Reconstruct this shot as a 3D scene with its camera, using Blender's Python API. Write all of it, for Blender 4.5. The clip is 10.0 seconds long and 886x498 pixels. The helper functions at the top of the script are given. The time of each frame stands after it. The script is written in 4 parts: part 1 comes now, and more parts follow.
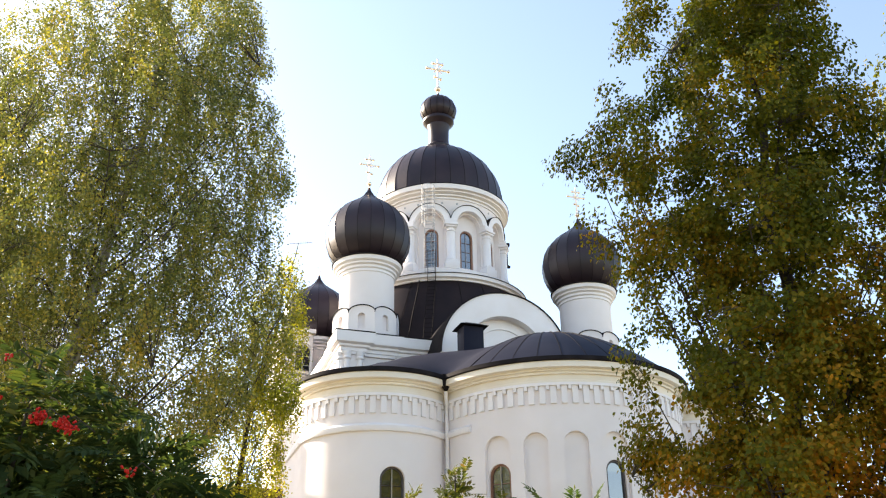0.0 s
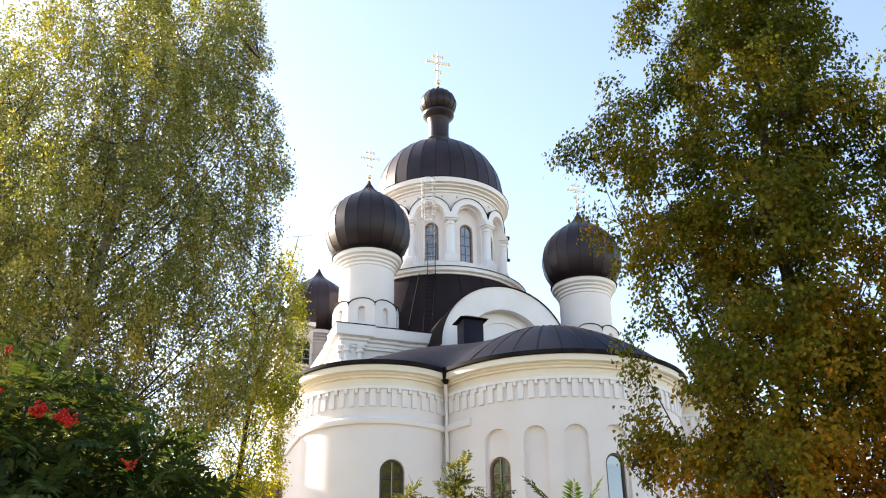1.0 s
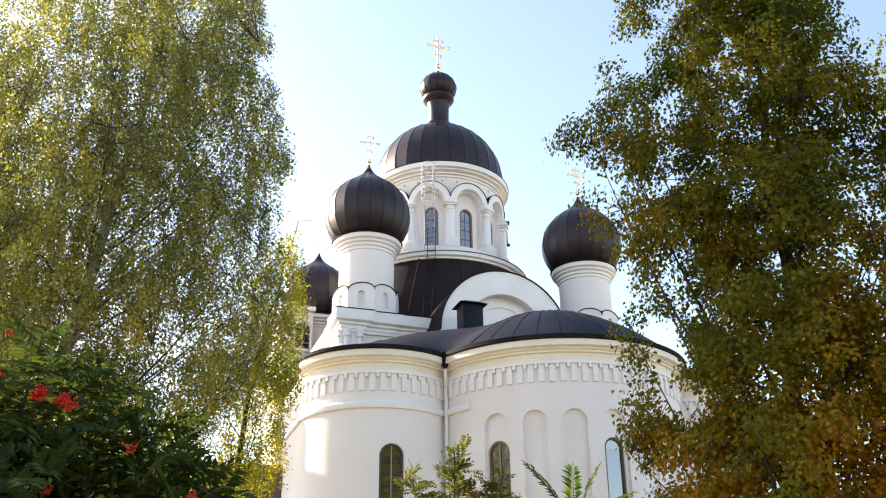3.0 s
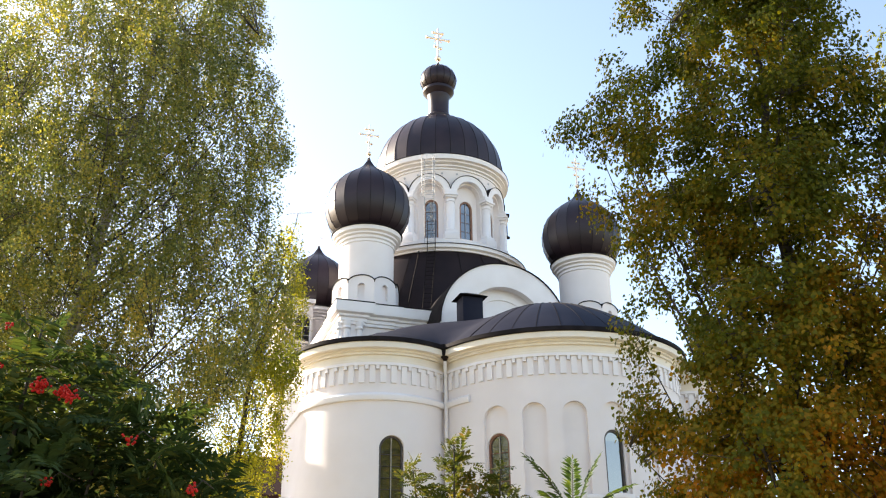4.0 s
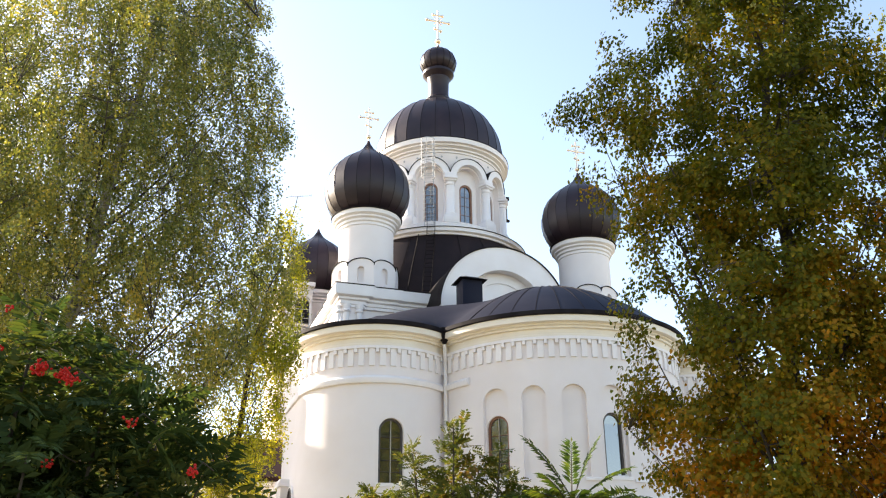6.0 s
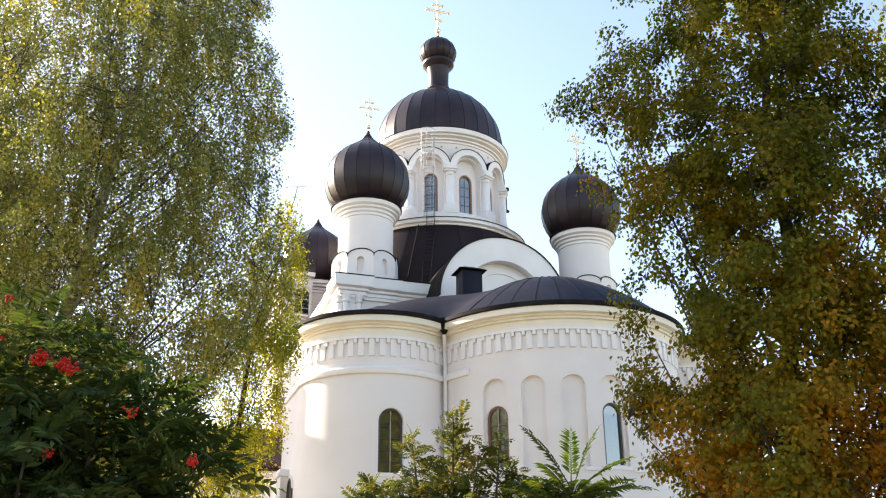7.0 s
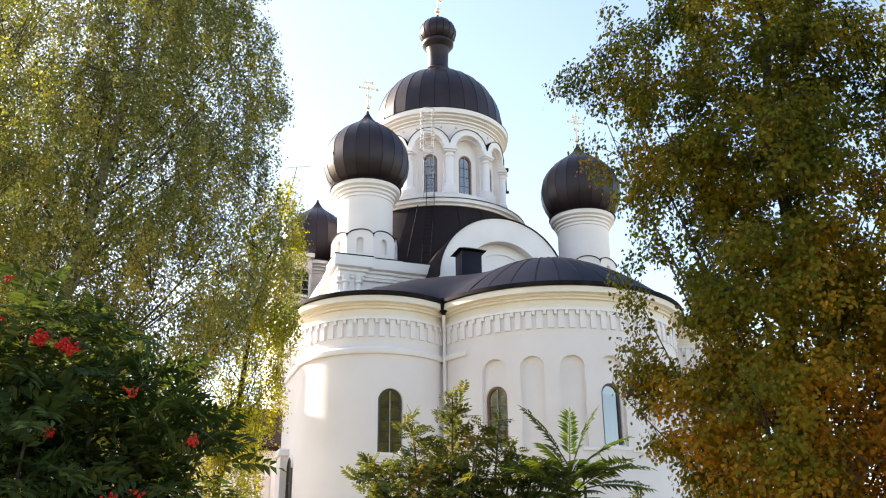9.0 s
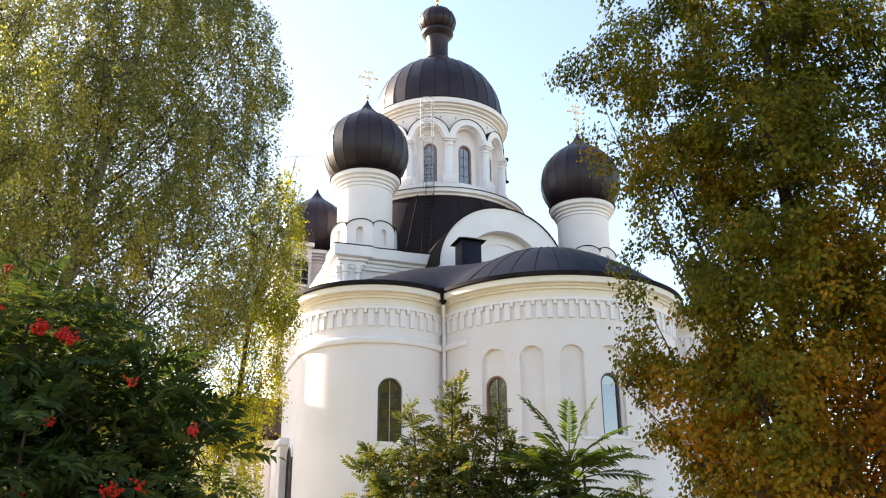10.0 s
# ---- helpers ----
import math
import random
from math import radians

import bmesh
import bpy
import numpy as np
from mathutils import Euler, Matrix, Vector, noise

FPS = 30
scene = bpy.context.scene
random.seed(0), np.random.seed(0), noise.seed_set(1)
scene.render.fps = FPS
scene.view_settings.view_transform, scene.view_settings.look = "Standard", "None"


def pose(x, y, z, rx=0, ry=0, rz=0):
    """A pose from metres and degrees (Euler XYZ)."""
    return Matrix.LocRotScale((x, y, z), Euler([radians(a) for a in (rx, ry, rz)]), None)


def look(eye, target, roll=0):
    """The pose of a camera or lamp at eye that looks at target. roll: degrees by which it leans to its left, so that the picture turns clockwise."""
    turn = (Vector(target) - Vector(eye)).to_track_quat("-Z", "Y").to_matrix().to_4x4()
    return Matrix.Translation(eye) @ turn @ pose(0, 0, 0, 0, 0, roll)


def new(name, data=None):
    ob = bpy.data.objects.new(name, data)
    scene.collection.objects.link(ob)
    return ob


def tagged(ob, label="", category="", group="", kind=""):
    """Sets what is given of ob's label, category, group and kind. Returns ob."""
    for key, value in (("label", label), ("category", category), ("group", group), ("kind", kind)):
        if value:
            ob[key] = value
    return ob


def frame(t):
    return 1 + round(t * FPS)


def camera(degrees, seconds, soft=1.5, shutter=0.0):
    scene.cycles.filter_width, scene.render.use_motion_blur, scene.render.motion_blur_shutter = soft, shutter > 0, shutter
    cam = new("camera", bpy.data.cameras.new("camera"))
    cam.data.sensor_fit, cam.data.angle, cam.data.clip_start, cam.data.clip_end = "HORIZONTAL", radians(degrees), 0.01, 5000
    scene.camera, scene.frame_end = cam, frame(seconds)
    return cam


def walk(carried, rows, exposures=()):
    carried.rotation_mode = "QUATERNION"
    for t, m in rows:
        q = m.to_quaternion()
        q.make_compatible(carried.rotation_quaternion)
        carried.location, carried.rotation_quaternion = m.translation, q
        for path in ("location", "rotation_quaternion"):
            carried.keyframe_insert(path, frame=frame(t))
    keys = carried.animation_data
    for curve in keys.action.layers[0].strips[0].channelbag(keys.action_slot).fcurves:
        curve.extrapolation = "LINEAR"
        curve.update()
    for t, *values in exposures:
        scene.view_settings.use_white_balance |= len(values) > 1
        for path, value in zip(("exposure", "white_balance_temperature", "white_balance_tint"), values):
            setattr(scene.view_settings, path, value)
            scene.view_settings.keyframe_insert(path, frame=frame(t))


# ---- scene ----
cam = camera(49.5, 10.0, soft=1.15)
EYE = Vector((0.0, 0.0, 1.6))
PATH = [  # seconds, yaw, pitch, roll in degrees: a slow tilt down on a tripod
    (0.0, -0.003, 25.334, -0.828), (0.5, -0.001, 25.153, -0.802), (1.0, 0.0, 24.934, -0.777),
    (1.5, 0.001, 24.690, -0.753), (2.0, 0.001, 24.462, -0.730), (2.5, 0.001, 24.243, -0.708),
    (4.0, -0.002, 23.576, -0.646), (4.5, -0.004, 23.349, -0.627), (5.0, -0.006, 23.105, -0.609),
    (5.5, -0.009, 22.853, -0.592), (7.0, -0.021, 22.006, -0.545), (7.5, -0.025, 21.720, -0.531),
    (8.0, -0.030, 21.431, -0.518), (8.5, -0.036, 21.152, -0.505), (9.0, -0.042, 20.856, -0.494),
    (9.5, -0.049, 20.554, -0.483), (10.0, -0.056, 20.240, -0.473)]


def gaze(yaw, pitch):
    a, b = radians(yaw), radians(pitch)
    return EYE + Vector((-math.sin(a) * math.cos(b), math.cos(a) * math.cos(b), math.sin(b))) * 10


walk(cam, [(t, look(EYE, gaze(y, p), r)) for t, y, p, r in PATH], exposures=[(0.0, 1.88, 6950, 12), (10.0, 1.88, 6950, 12)])

# ---- world, sun, exposure ----
SUN_AZ, SUN_EL = radians(60.0), radians(27.0)   # azimuth from straight ahead towards the left
to_sun = Vector((-math.sin(SUN_AZ) * math.cos(SUN_EL), math.cos(SUN_AZ) * math.cos(SUN_EL), math.sin(SUN_EL)))
world = bpy.data.worlds.new("world")
scene.world = world
world.use_nodes = True
wn = world.node_tree.nodes
sky = wn.new("ShaderNodeTexSky")
sky.sky_type, sky.sun_disc = "NISHITA", False
sky.sun_elevation, sky.sun_rotation = SUN_EL, -SUN_AZ
sky.air_density, sky.dust_density, sky.ozone_density = 1.0, 0.9, 0.0
wn["Background"].inputs["Strength"].default_value = 0.115
world.node_tree.links.new(sky.outputs[0], wn["Background"].inputs["Color"])
sun = new("sun", bpy.data.lights.new("sun", "SUN"))
sun.data.energy, sun.data.angle, sun.data.color = 5.0, radians(0.5), (1.0, 0.92, 0.80)
sun.matrix_world = look(to_sun * 60, (0, 0, 0))


# ---- materials ----
def mat(name, base, second=None, rough=0.7, metal=0.0, scale=1.0, bump=0.0, bump_scale=20.0, detail=6.0, lo=0.35, hi=0.65, spec=0.5):
    m = bpy.data.materials.new(name)
    m.use_nodes = True
    n, k = m.node_tree.nodes, m.node_tree.links
    b = n["Principled BSDF"]
    b.inputs["Roughness"].default_value, b.inputs["Metallic"].default_value = rough, metal
    b.inputs["Specular IOR Level"].default_value = spec
    b.inputs["Base Color"].default_value = (*base, 1)
    co = n.new("ShaderNodeTexCoord")
    if second:
        t = n.new("ShaderNodeTexNoise")
        t.inputs["Scale"].default_value, t.inputs["Detail"].default_value = scale, detail
        k.new(co.outputs["Object"], t.inputs["Vector"])
        r = n.new("ShaderNodeMapRange")
        r.inputs[1].default_value, r.inputs[2].default_value = lo, hi
        k.new(t.outputs["Fac"], r.inputs[0])
        mx = n.new("ShaderNodeMix")
        mx.data_type = "RGBA"
        mx.inputs["A"].default_value, mx.inputs["B"].default_value = (*base, 1), (*second, 1)
        k.new(r.outputs[0], mx.inputs["Factor"])
        k.new(mx.outputs["Result"], b.inputs["Base Color"])
    if bump:
        t2 = n.new("ShaderNodeTexNoise")
        t2.inputs["Scale"].default_value, t2.inputs["Detail"].default_value = bump_scale, 5
        k.new(co.outputs["Object"], t2.inputs["Vector"])
        bp = n.new("ShaderNodeBump")
        bp.inputs["Strength"].default_value, bp.inputs["Distance"].default_value = bump, 0.02
        k.new(t2.outputs["Fac"], bp.inputs["Height"])
        k.new(bp.outputs["Normal"], b.inputs["Normal"])
    return m


def leaf_mat(name, colours, through_colour, glow=0.45, rough=0.5, patches=1.2, drift=None, lean=0.0, scatter=0.55, turn=0.22, sheen=0.2):
    """Leaf: colours picked leaf by leaf and drifting in patches through the crown; light passes through it."""
    m = bpy.data.materials.new(name)
    m.use_nodes = True
    n, k = m.node_tree.nodes, m.node_tree.links
    b = n["Principled BSDF"]
    b.inputs["Roughness"].default_value = rough
    b.inputs["Specular IOR Level"].default_value = sheen
    geo, co = n.new("ShaderNodeNewGeometry"), n.new("ShaderNodeTexCoord")
    t = n.new("ShaderNodeTexNoise")
    t.inputs["Scale"].default_value, t.inputs["Detail"].default_value = patches, 3
    k.new(co.outputs["Object"], t.inputs["Vector"])
    ad = n.new("ShaderNodeMath")
    ad.operation = "MULTIPLY_ADD"
    ad.inputs[1].default_value = scatter
    k.new(geo.outputs["Random Per Island"], ad.inputs[0])
    mr = n.new("ShaderNodeMapRange")
    mr.inputs[1].default_value, mr.inputs[2].default_value = 0.3, 0.7
    mr.inputs[3].default_value, mr.inputs[4].default_value = -0.05, 0.5
    k.new(t.outputs["Fac"], mr.inputs[0])
    k.new(mr.outputs[0], ad.inputs[2])
    fac = ad.outputs[0]
    if drift:   # autumn colour comes first at the foot of the crown: heights where it is none and full
        xyz, mz, a2 = n.new("ShaderNodeSeparateXYZ"), n.new("ShaderNodeMapRange"), n.new("ShaderNodeMath")
        mz.inputs[1].default_value, mz.inputs[2].default_value = drift
        mz.inputs[3].default_value, mz.inputs[4].default_value = -0.04, turn
        k.new(co.outputs["Object"], xyz.inputs[0])
        ma = n.new("ShaderNodeMath")   # and on the side that leans to +x
        ma.operation = "MULTIPLY_ADD"
        ma.inputs[1].default_value = -lean
        k.new(xyz.outputs["X"], ma.inputs[0])
        k.new(xyz.outputs["Z"], ma.inputs[2])
        k.new(ma.outputs[0], mz.inputs[0])
        k.new(fac, a2.inputs[0])
        k.new(mz.outputs[0], a2.inputs[1])
        fac = a2.outputs[0]
    ramp = n.new("ShaderNodeValToRGB")
    el = ramp.color_ramp.elements
    for i, (p, c) in enumerate(colours):
        e = el[i] if i < 2 else el.new(p)
        e.position, e.color = p, (*c, 1)
    k.new(fac, ramp.inputs[0])
    k.new(ramp.outputs[0], b.inputs["Base Color"])
    tr = n.new("ShaderNodeBsdfTranslucent")
    mul = n.new("ShaderNodeMix")
    mul.data_type, mul.blend_type = "RGBA", "MULTIPLY"
    mul.inputs["Factor"].default_value = 1.0
    mul.inputs["B"].default_value = (*through_colour, 1)
    k.new(ramp.outputs[0], mul.inputs["A"])
    k.new(mul.outputs["Result"], tr.inputs["Color"])
    ms = n.new("ShaderNodeMixShader")
    ms.inputs[0].default_value = glow
    k.new(b.outputs[0], ms.inputs[1])
    k.new(tr.outputs[0], ms.inputs[2])
    k.new(ms.outputs[0], n["Material Output"].inputs["Surface"])
    return m


STUCCO = mat("stucco", (0.82, 0.76, 0.75), (0.76, 0.695, 0.675), 0.85, scale=0.5, bump=0.12, bump_scale=30)
TRIM = mat("trim_paint", (0.85, 0.815, 0.82), (0.80, 0.755, 0.75), 0.8, scale=0.9, bump=0.06, bump_scale=30)
# trim of the apse cornices: warm light from below is put into the colour
BOUNCE_TRIM = mat("warm_bounce_trim", (0.84, 0.77, 0.66), (0.79, 0.70, 0.58), 0.8, scale=0.9, bump=0.06, bump_scale=30)
ROOF = mat("roof_metal", (0.014, 0.015, 0.026), (0.023, 0.023, 0.034), 0.5, 0.0, spec=0.05, scale=0.7, bump=0.12, bump_scale=1.5)
DARKROOF = mat("maroon_roof_metal", (0.020, 0.010, 0.010), (0.030, 0.014, 0.013), 0.7, 0.0, spec=0.04, scale=0.7, bump=0.12, bump_scale=1.5)
DOME = mat("dome_metal", (0.018, 0.012, 0.017), (0.032, 0.020, 0.025), 0.38, 0.0, spec=0.28, scale=0.8, bump=0.12, bump_scale=1.2)
SKIRT = mat("skirt_metal", (0.014, 0.009, 0.010), (0.024, 0.015, 0.015), 0.5, 0.0, spec=0.10, scale=0.8, bump=0.12, bump_scale=1.2)
SEAM = mat("seam_metal", (0.014, 0.012, 0.013), (0.024, 0.02, 0.02), 0.7, 0.0, scale=2, spec=0.03)
GOLD = mat("gilded_metal", (0.98, 0.80, 0.60), (0.90, 0.70, 0.50), 0.45, 1.0, scale=4)
GLASS = mat("window_glass", (0.02, 0.025, 0.03), None, 0.04, 0.0, spec=0.5)
GLASS.node_tree.nodes["Principled BSDF"].inputs["IOR"].default_value = 2.6   # coated panes
FRAME = mat("window_wood", (0.20, 0.09, 0.05), (0.26, 0.13, 0.08), 0.55, scale=6)
DARKFRAME = mat("dark_window_frame", (0.05, 0.04, 0.035), (0.07, 0.055, 0.05), 0.5, scale=6)
MULLION = mat("pale_mullion", (0.45, 0.42, 0.36), (0.35, 0.32, 0.27), 0.6, scale=6)
STEEL = mat("galvanised_steel", (0.46, 0.46, 0.47), (0.34, 0.34, 0.35), 0.7, 0.0, scale=5)
RUSTY = mat("painted_ladder_steel", (0.013, 0.011, 0.011), (0.024, 0.018, 0.016), 0.85, 0.0, scale=5, spec=0.04)
BARK = mat("bark", (0.035, 0.028, 0.02), (0.07, 0.055, 0.04), 0.9, scale=9, bump=0.5, bump_scale=25)
BIRCH_BARK = mat("birch_bark", (0.32, 0.29, 0.25), (0.04, 0.034, 0.03), 0.8, scale=5, bump=0.3, bump_scale=20, lo=0.5, hi=0.62)
# ground lies out of view; its warm tone is made up to bounce light
BOUNCE_GROUND = mat("unseen_bounce_ground", (0.30, 0.25, 0.18), (0.17, 0.155, 0.085), 0.9, scale=0.6, bump=0.6, bump_scale=30)
BERRY = mat("berry_red", (0.52, 0.010, 0.005), (0.38, 0.012, 0.006), 0.6, scale=30, spec=0.25)


# ---- builders ----
oriented = []   # wall sheets whose faces already look outwards


def mesh_of(name, bm, material, smooth=35.0):
    me = bpy.data.meshes.new(name)
    if not any(b is bm for b in oriented):
        bmesh.ops.recalc_face_normals(bm, faces=bm.faces)
    bm.to_mesh(me)
    bm.free()
    me.materials.append(material)
    if smooth:
        me.shade_smooth()
        me.set_sharp_from_angle(angle=radians(smooth))
    return me


def panelled(me):
    """Creases the upright edges of a turned dome, so that each metal sheet between two seams is flat across."""
    co = [v.co for v in me.vertices]
    for e in me.edges:
        a, b = (co[i] for i in e.vertices)
        turn = abs(math.atan2(a.x, a.y) - math.atan2(b.x, b.y))
        e.use_edge_sharp = min(turn, 2 * math.pi - turn) < 0.01
    return me


def part(name, bm, material, parent, label="", smooth=35.0, m=None):
    me = bm if isinstance(bm, bpy.types.Mesh) else mesh_of(name, bm, material, smooth)
    ob = new(name, me)
    ob.parent = parent
    if m is not None:
        ob.matrix_basis = m
    return tagged(ob, label)


def spin(bm, profile, segs=64, a0=0.0, a1=2 * math.pi, cx=0.0, cy=0.0, caps=False):
    """Turns a profile of (radius, height) about a vertical axis; angles run from -y towards +x."""
    full = abs(a1 - a0 - 2 * math.pi) < 1e-6
    cols = []
    for i in range(segs + (0 if full else 1)):
        a = a0 + (a1 - a0) * i / segs
        cols.append([bm.verts.new((cx + r * math.sin(a), cy - r * math.cos(a), z)) for r, z in profile])
    for i in range(segs):
        p, q = cols[i], cols[(i + 1) % len(cols)]
        for j in range(len(profile) - 1):
            if profile[j][0] < 1e-5 and profile[j + 1][0] < 1e-5:
                continue
            bm.faces.new((p[j], q[j], q[j + 1], p[j + 1]))
    if caps:
        bm.faces.new(cols[0])
        bm.faces.new(cols[-1][::-1])
    if profile[0][0] < 1e-5 or profile[-1][0] < 1e-5:
        bmesh.ops.remove_doubles(bm, verts=bm.verts, dist=1e-5)
    return bm


def box(bm, x0, y0, z0, x1, y1, z1, bevel=0.0):
    r = bmesh.ops.create_cube(bm, size=1.0)
    bmesh.ops.transform(bm, verts=r["verts"], matrix=Matrix.Translation(((x0 + x1) / 2, (y0 + y1) / 2, (z0 + z1) / 2)) @ Matrix.Diagonal((x1 - x0, y1 - y0, z1 - z0, 1)))
    if bevel:
        es = list({e for v in r["verts"] for e in v.link_edges})
        bmesh.ops.bevel(bm, geom=es, offset=bevel, segments=2, profile=0.5, affect="EDGES")
    return bm


def tube(bm, pts, radii, sides=8):
    """A round tube through points, with a radius at each."""
    rings = []
    pts = [Vector(p) for p in pts]
    if isinstance(radii, (int, float)):
        radii = [radii] * len(pts)
    for i, p in enumerate(pts):
        d = (pts[min(i + 1, len(pts) - 1)] - pts[max(i - 1, 0)]).normalized()
        s = d.cross(Vector((0.31, 0.87, 0.38))).normalized()
        u = d.cross(s)
        rings.append([bm.verts.new(p + (s * math.cos(2 * math.pi * j / sides) + u * math.sin(2 * math.pi * j / sides)) * radii[i]) for j in range(sides)])
    for a, b in zip(rings, rings[1:]):
        for j in range(sides):
            bm.faces.new((a[j], a[(j + 1) % sides], b[(j + 1) % sides], b[j]))
    bm.faces.new(rings[0][::-1])
    bm.faces.new(rings[-1])
    return bm


def on_arc(cx, cy, r):
    """Maps a run along a round wall, a height and a depth into it, to a place; the run is 0 where the wall faces -y."""
    return lambda s, z, d: (cx + (r - d) * math.sin(s / r), cy - (r - d) * math.cos(s / r), z)


def on_line(x0, y0, x1, y1):
    n = math.hypot(x1 - x0, y1 - y0)
    ux, uy = (x1 - x0) / n, (y1 - y0) / n
    return lambda s, z, d: (x0 + ux * s - uy * d, y0 + uy * s + ux * d, z)


def arched_wall(bm, where, s0, s1, z0, z1, openings, step=0.25, back=True, d0=0.0):
    """A wall sheet with round-headed recesses: (middle, half width, foot, springing, depth, closed at the back)."""
    cuts = {s0, s1}
    n = max(1, int((s1 - s0) / step))
    cuts |= {s0 + (s1 - s0) * i / n for i in range(n + 1)}
    for m, h, *_ in openings:
        cuts = {c for c in cuts if not (m - h - 0.02 < c < m + h + 0.02)} | {m - h * math.cos(math.pi * i / 16) for i in range(17)}
    cuts = sorted(cuts)

    def quad(a, b, c, d):
        bm.faces.new([bm.verts.new(where(*p)) for p in (a, b, c, d)])

    for a, b in zip(cuts, cuts[1:]):
        mid = (a + b) / 2
        o = next((o for o in openings if abs(mid - o[0]) < o[1]), None)
        if o is None:
            quad((a, z0, d0), (b, z0, d0), (b, z1, d0), (a, z1, d0))
            continue
        m, h, zb, zs, dep = o[:5]
        closed = o[5] if len(o) > 5 else back
        ta = zs + math.sqrt(max(0, h * h - (a - m) ** 2))
        tb = zs + math.sqrt(max(0, h * h - (b - m) ** 2))
        e = d0 + dep
        if zb > z0:
            quad((a, z0, d0), (b, z0, d0), (b, zb, d0), (a, zb, d0))
            quad((a, zb, d0), (b, zb, d0), (b, zb, e), (a, zb, e))
        quad((a, ta, d0), (b, tb, d0), (b, z1, d0), (a, z1, d0))
        quad((a, ta, e), (b, tb, e), (b, tb, d0), (a, ta, d0))
        if closed:
            quad((a, zb, e), (b, zb, e), (b, tb, e), (a, ta, e))
        if abs(a - (m - h)) < 1e-6:
            quad((a, zb, d0), (a, zb, e), (a, zs, e), (a, zs, d0))
        if abs(b - (m + h)) < 1e-6:
            quad((b, zb, e), (b, zb, d0), (b, zs, d0), (b, zs, e))
    bmesh.ops.remove_doubles(bm, verts=bm.verts, dist=1e-4)
    oriented.append(bm)
    return bm


def arch_band(bm, where, m, r_in, r_out, zs, d_front, d_back, a0=0.0, a1=math.pi, segs=24):
    """A round-headed moulding of rectangular section laid on a wall."""
    rings = []
    for i in range(segs + 1):
        a = a0 + (a1 - a0) * i / segs
        c, s = -math.cos(a), math.sin(a)
        rings.append([bm.verts.new(where(m + c * r, zs + s * r, d)) for r, d in ((r_in, d_back), (r_in, d_front), (r_out, d_front), (r_out, d_back))])
    for p, q in zip(rings, rings[1:]):
        for j in range(4):
            bm.faces.new((p[j], q[j], q[(j + 1) % 4], p[(j + 1) % 4]))
    bm.faces.new(rings[0])
    bm.faces.new(rings[-1][::-1])
    return bm


def sweep(bm, path, profile):
    """Carries a profile of (outward, height) round a closed plan of straight runs, mitred at the corners."""
    n = len(path)
    rings = []
    for i in range(n):
        a, b, c = (Vector(path[(i + k) % n]) for k in (-1, 0, 1))
        d0, d1 = (b - a).normalized(), (c - b).normalized()
        n0, n1 = Vector((d0.y, -d0.x)), Vector((d1.y, -d1.x))
        m = (n0 + n1) / (1 + n0.dot(n1))
        rings.append([bm.verts.new((b.x + m.x * p, b.y + m.y * p, z)) for p, z in profile])
    for i in range(n):
        p, q = rings[i], rings[(i + 1) % n]
        for j in range(len(profile) - 1):
            bm.faces.new((p[j], q[j], q[j + 1], p[j + 1]))
    return bm


def window_in(where, m, h, zb, zs, depth, parent, frame_mat, label, bar_mat=None, rows=4, frame_w=0.07):
    """A round-headed window: frame band, pane, mullion and glazing bars, set at a depth in a wall."""
    bm = bmesh.new()
    arch_band(bm, where, m, h - frame_w, h + 0.01, zs, depth - 0.07, depth + 0.03)
    for sgn in (-1, 1):
        a, b = sorted((m + sgn * (h - frame_w), m + sgn * (h + 0.01)))
        pts = [where(a, zb, depth - 0.07), where(b, zb, depth - 0.07), where(b, zb, depth + 0.03), where(a, zb, depth + 0.03)]
        top = [where(a, zs, depth - 0.07), where(b, zs, depth - 0.07), where(b, zs, depth + 0.03), where(a, zs, depth + 0.03)]
        v, w = [bm.verts.new(p) for p in pts], [bm.verts.new(p) for p in top]
        for j in range(4):
            bm.faces.new((v[j], v[(j + 1) % 4], w[(j + 1) % 4], w[j]))
    fr = part("window", bm, frame_mat, parent, label)
    bm = bmesh.new()
    pts = [bm.verts.new(where(m - (h - frame_w / 2), zb, depth)), bm.verts.new(where(m + (h - frame_w / 2), zb, depth))]
    for i in range(13):
        a = math.pi * i / 12
        pts.append(bm.verts.new(where(m + (h - frame_w / 2) * math.cos(a), zs + (h - frame_w / 2) * math.sin(a), depth)))
    bm.faces.new(pts)
    part("pane", bm, GLASS, fr, "dark reflecting window glass", smooth=0)

    def bar(a, b, w, bm_mat):
        bm = bmesh.new()
        tube(bm, (where(a[0], a[1], depth - 0.03), where(b[0], b[1], depth - 0.03)), w, 4)
        part("glazing_bar", bm, bm_mat, fr)

    if rows:
        bar((m, zb), (m, zs + h - 0.03), 0.02, bar_mat or frame_mat)
    for i in range(1, rows):
        z = zb + (zs - zb) * i / (rows - 0.5)
        bar((m - h + 0.03, z), (m + h - 0.03, z), 0.011, frame_mat)
    return fr


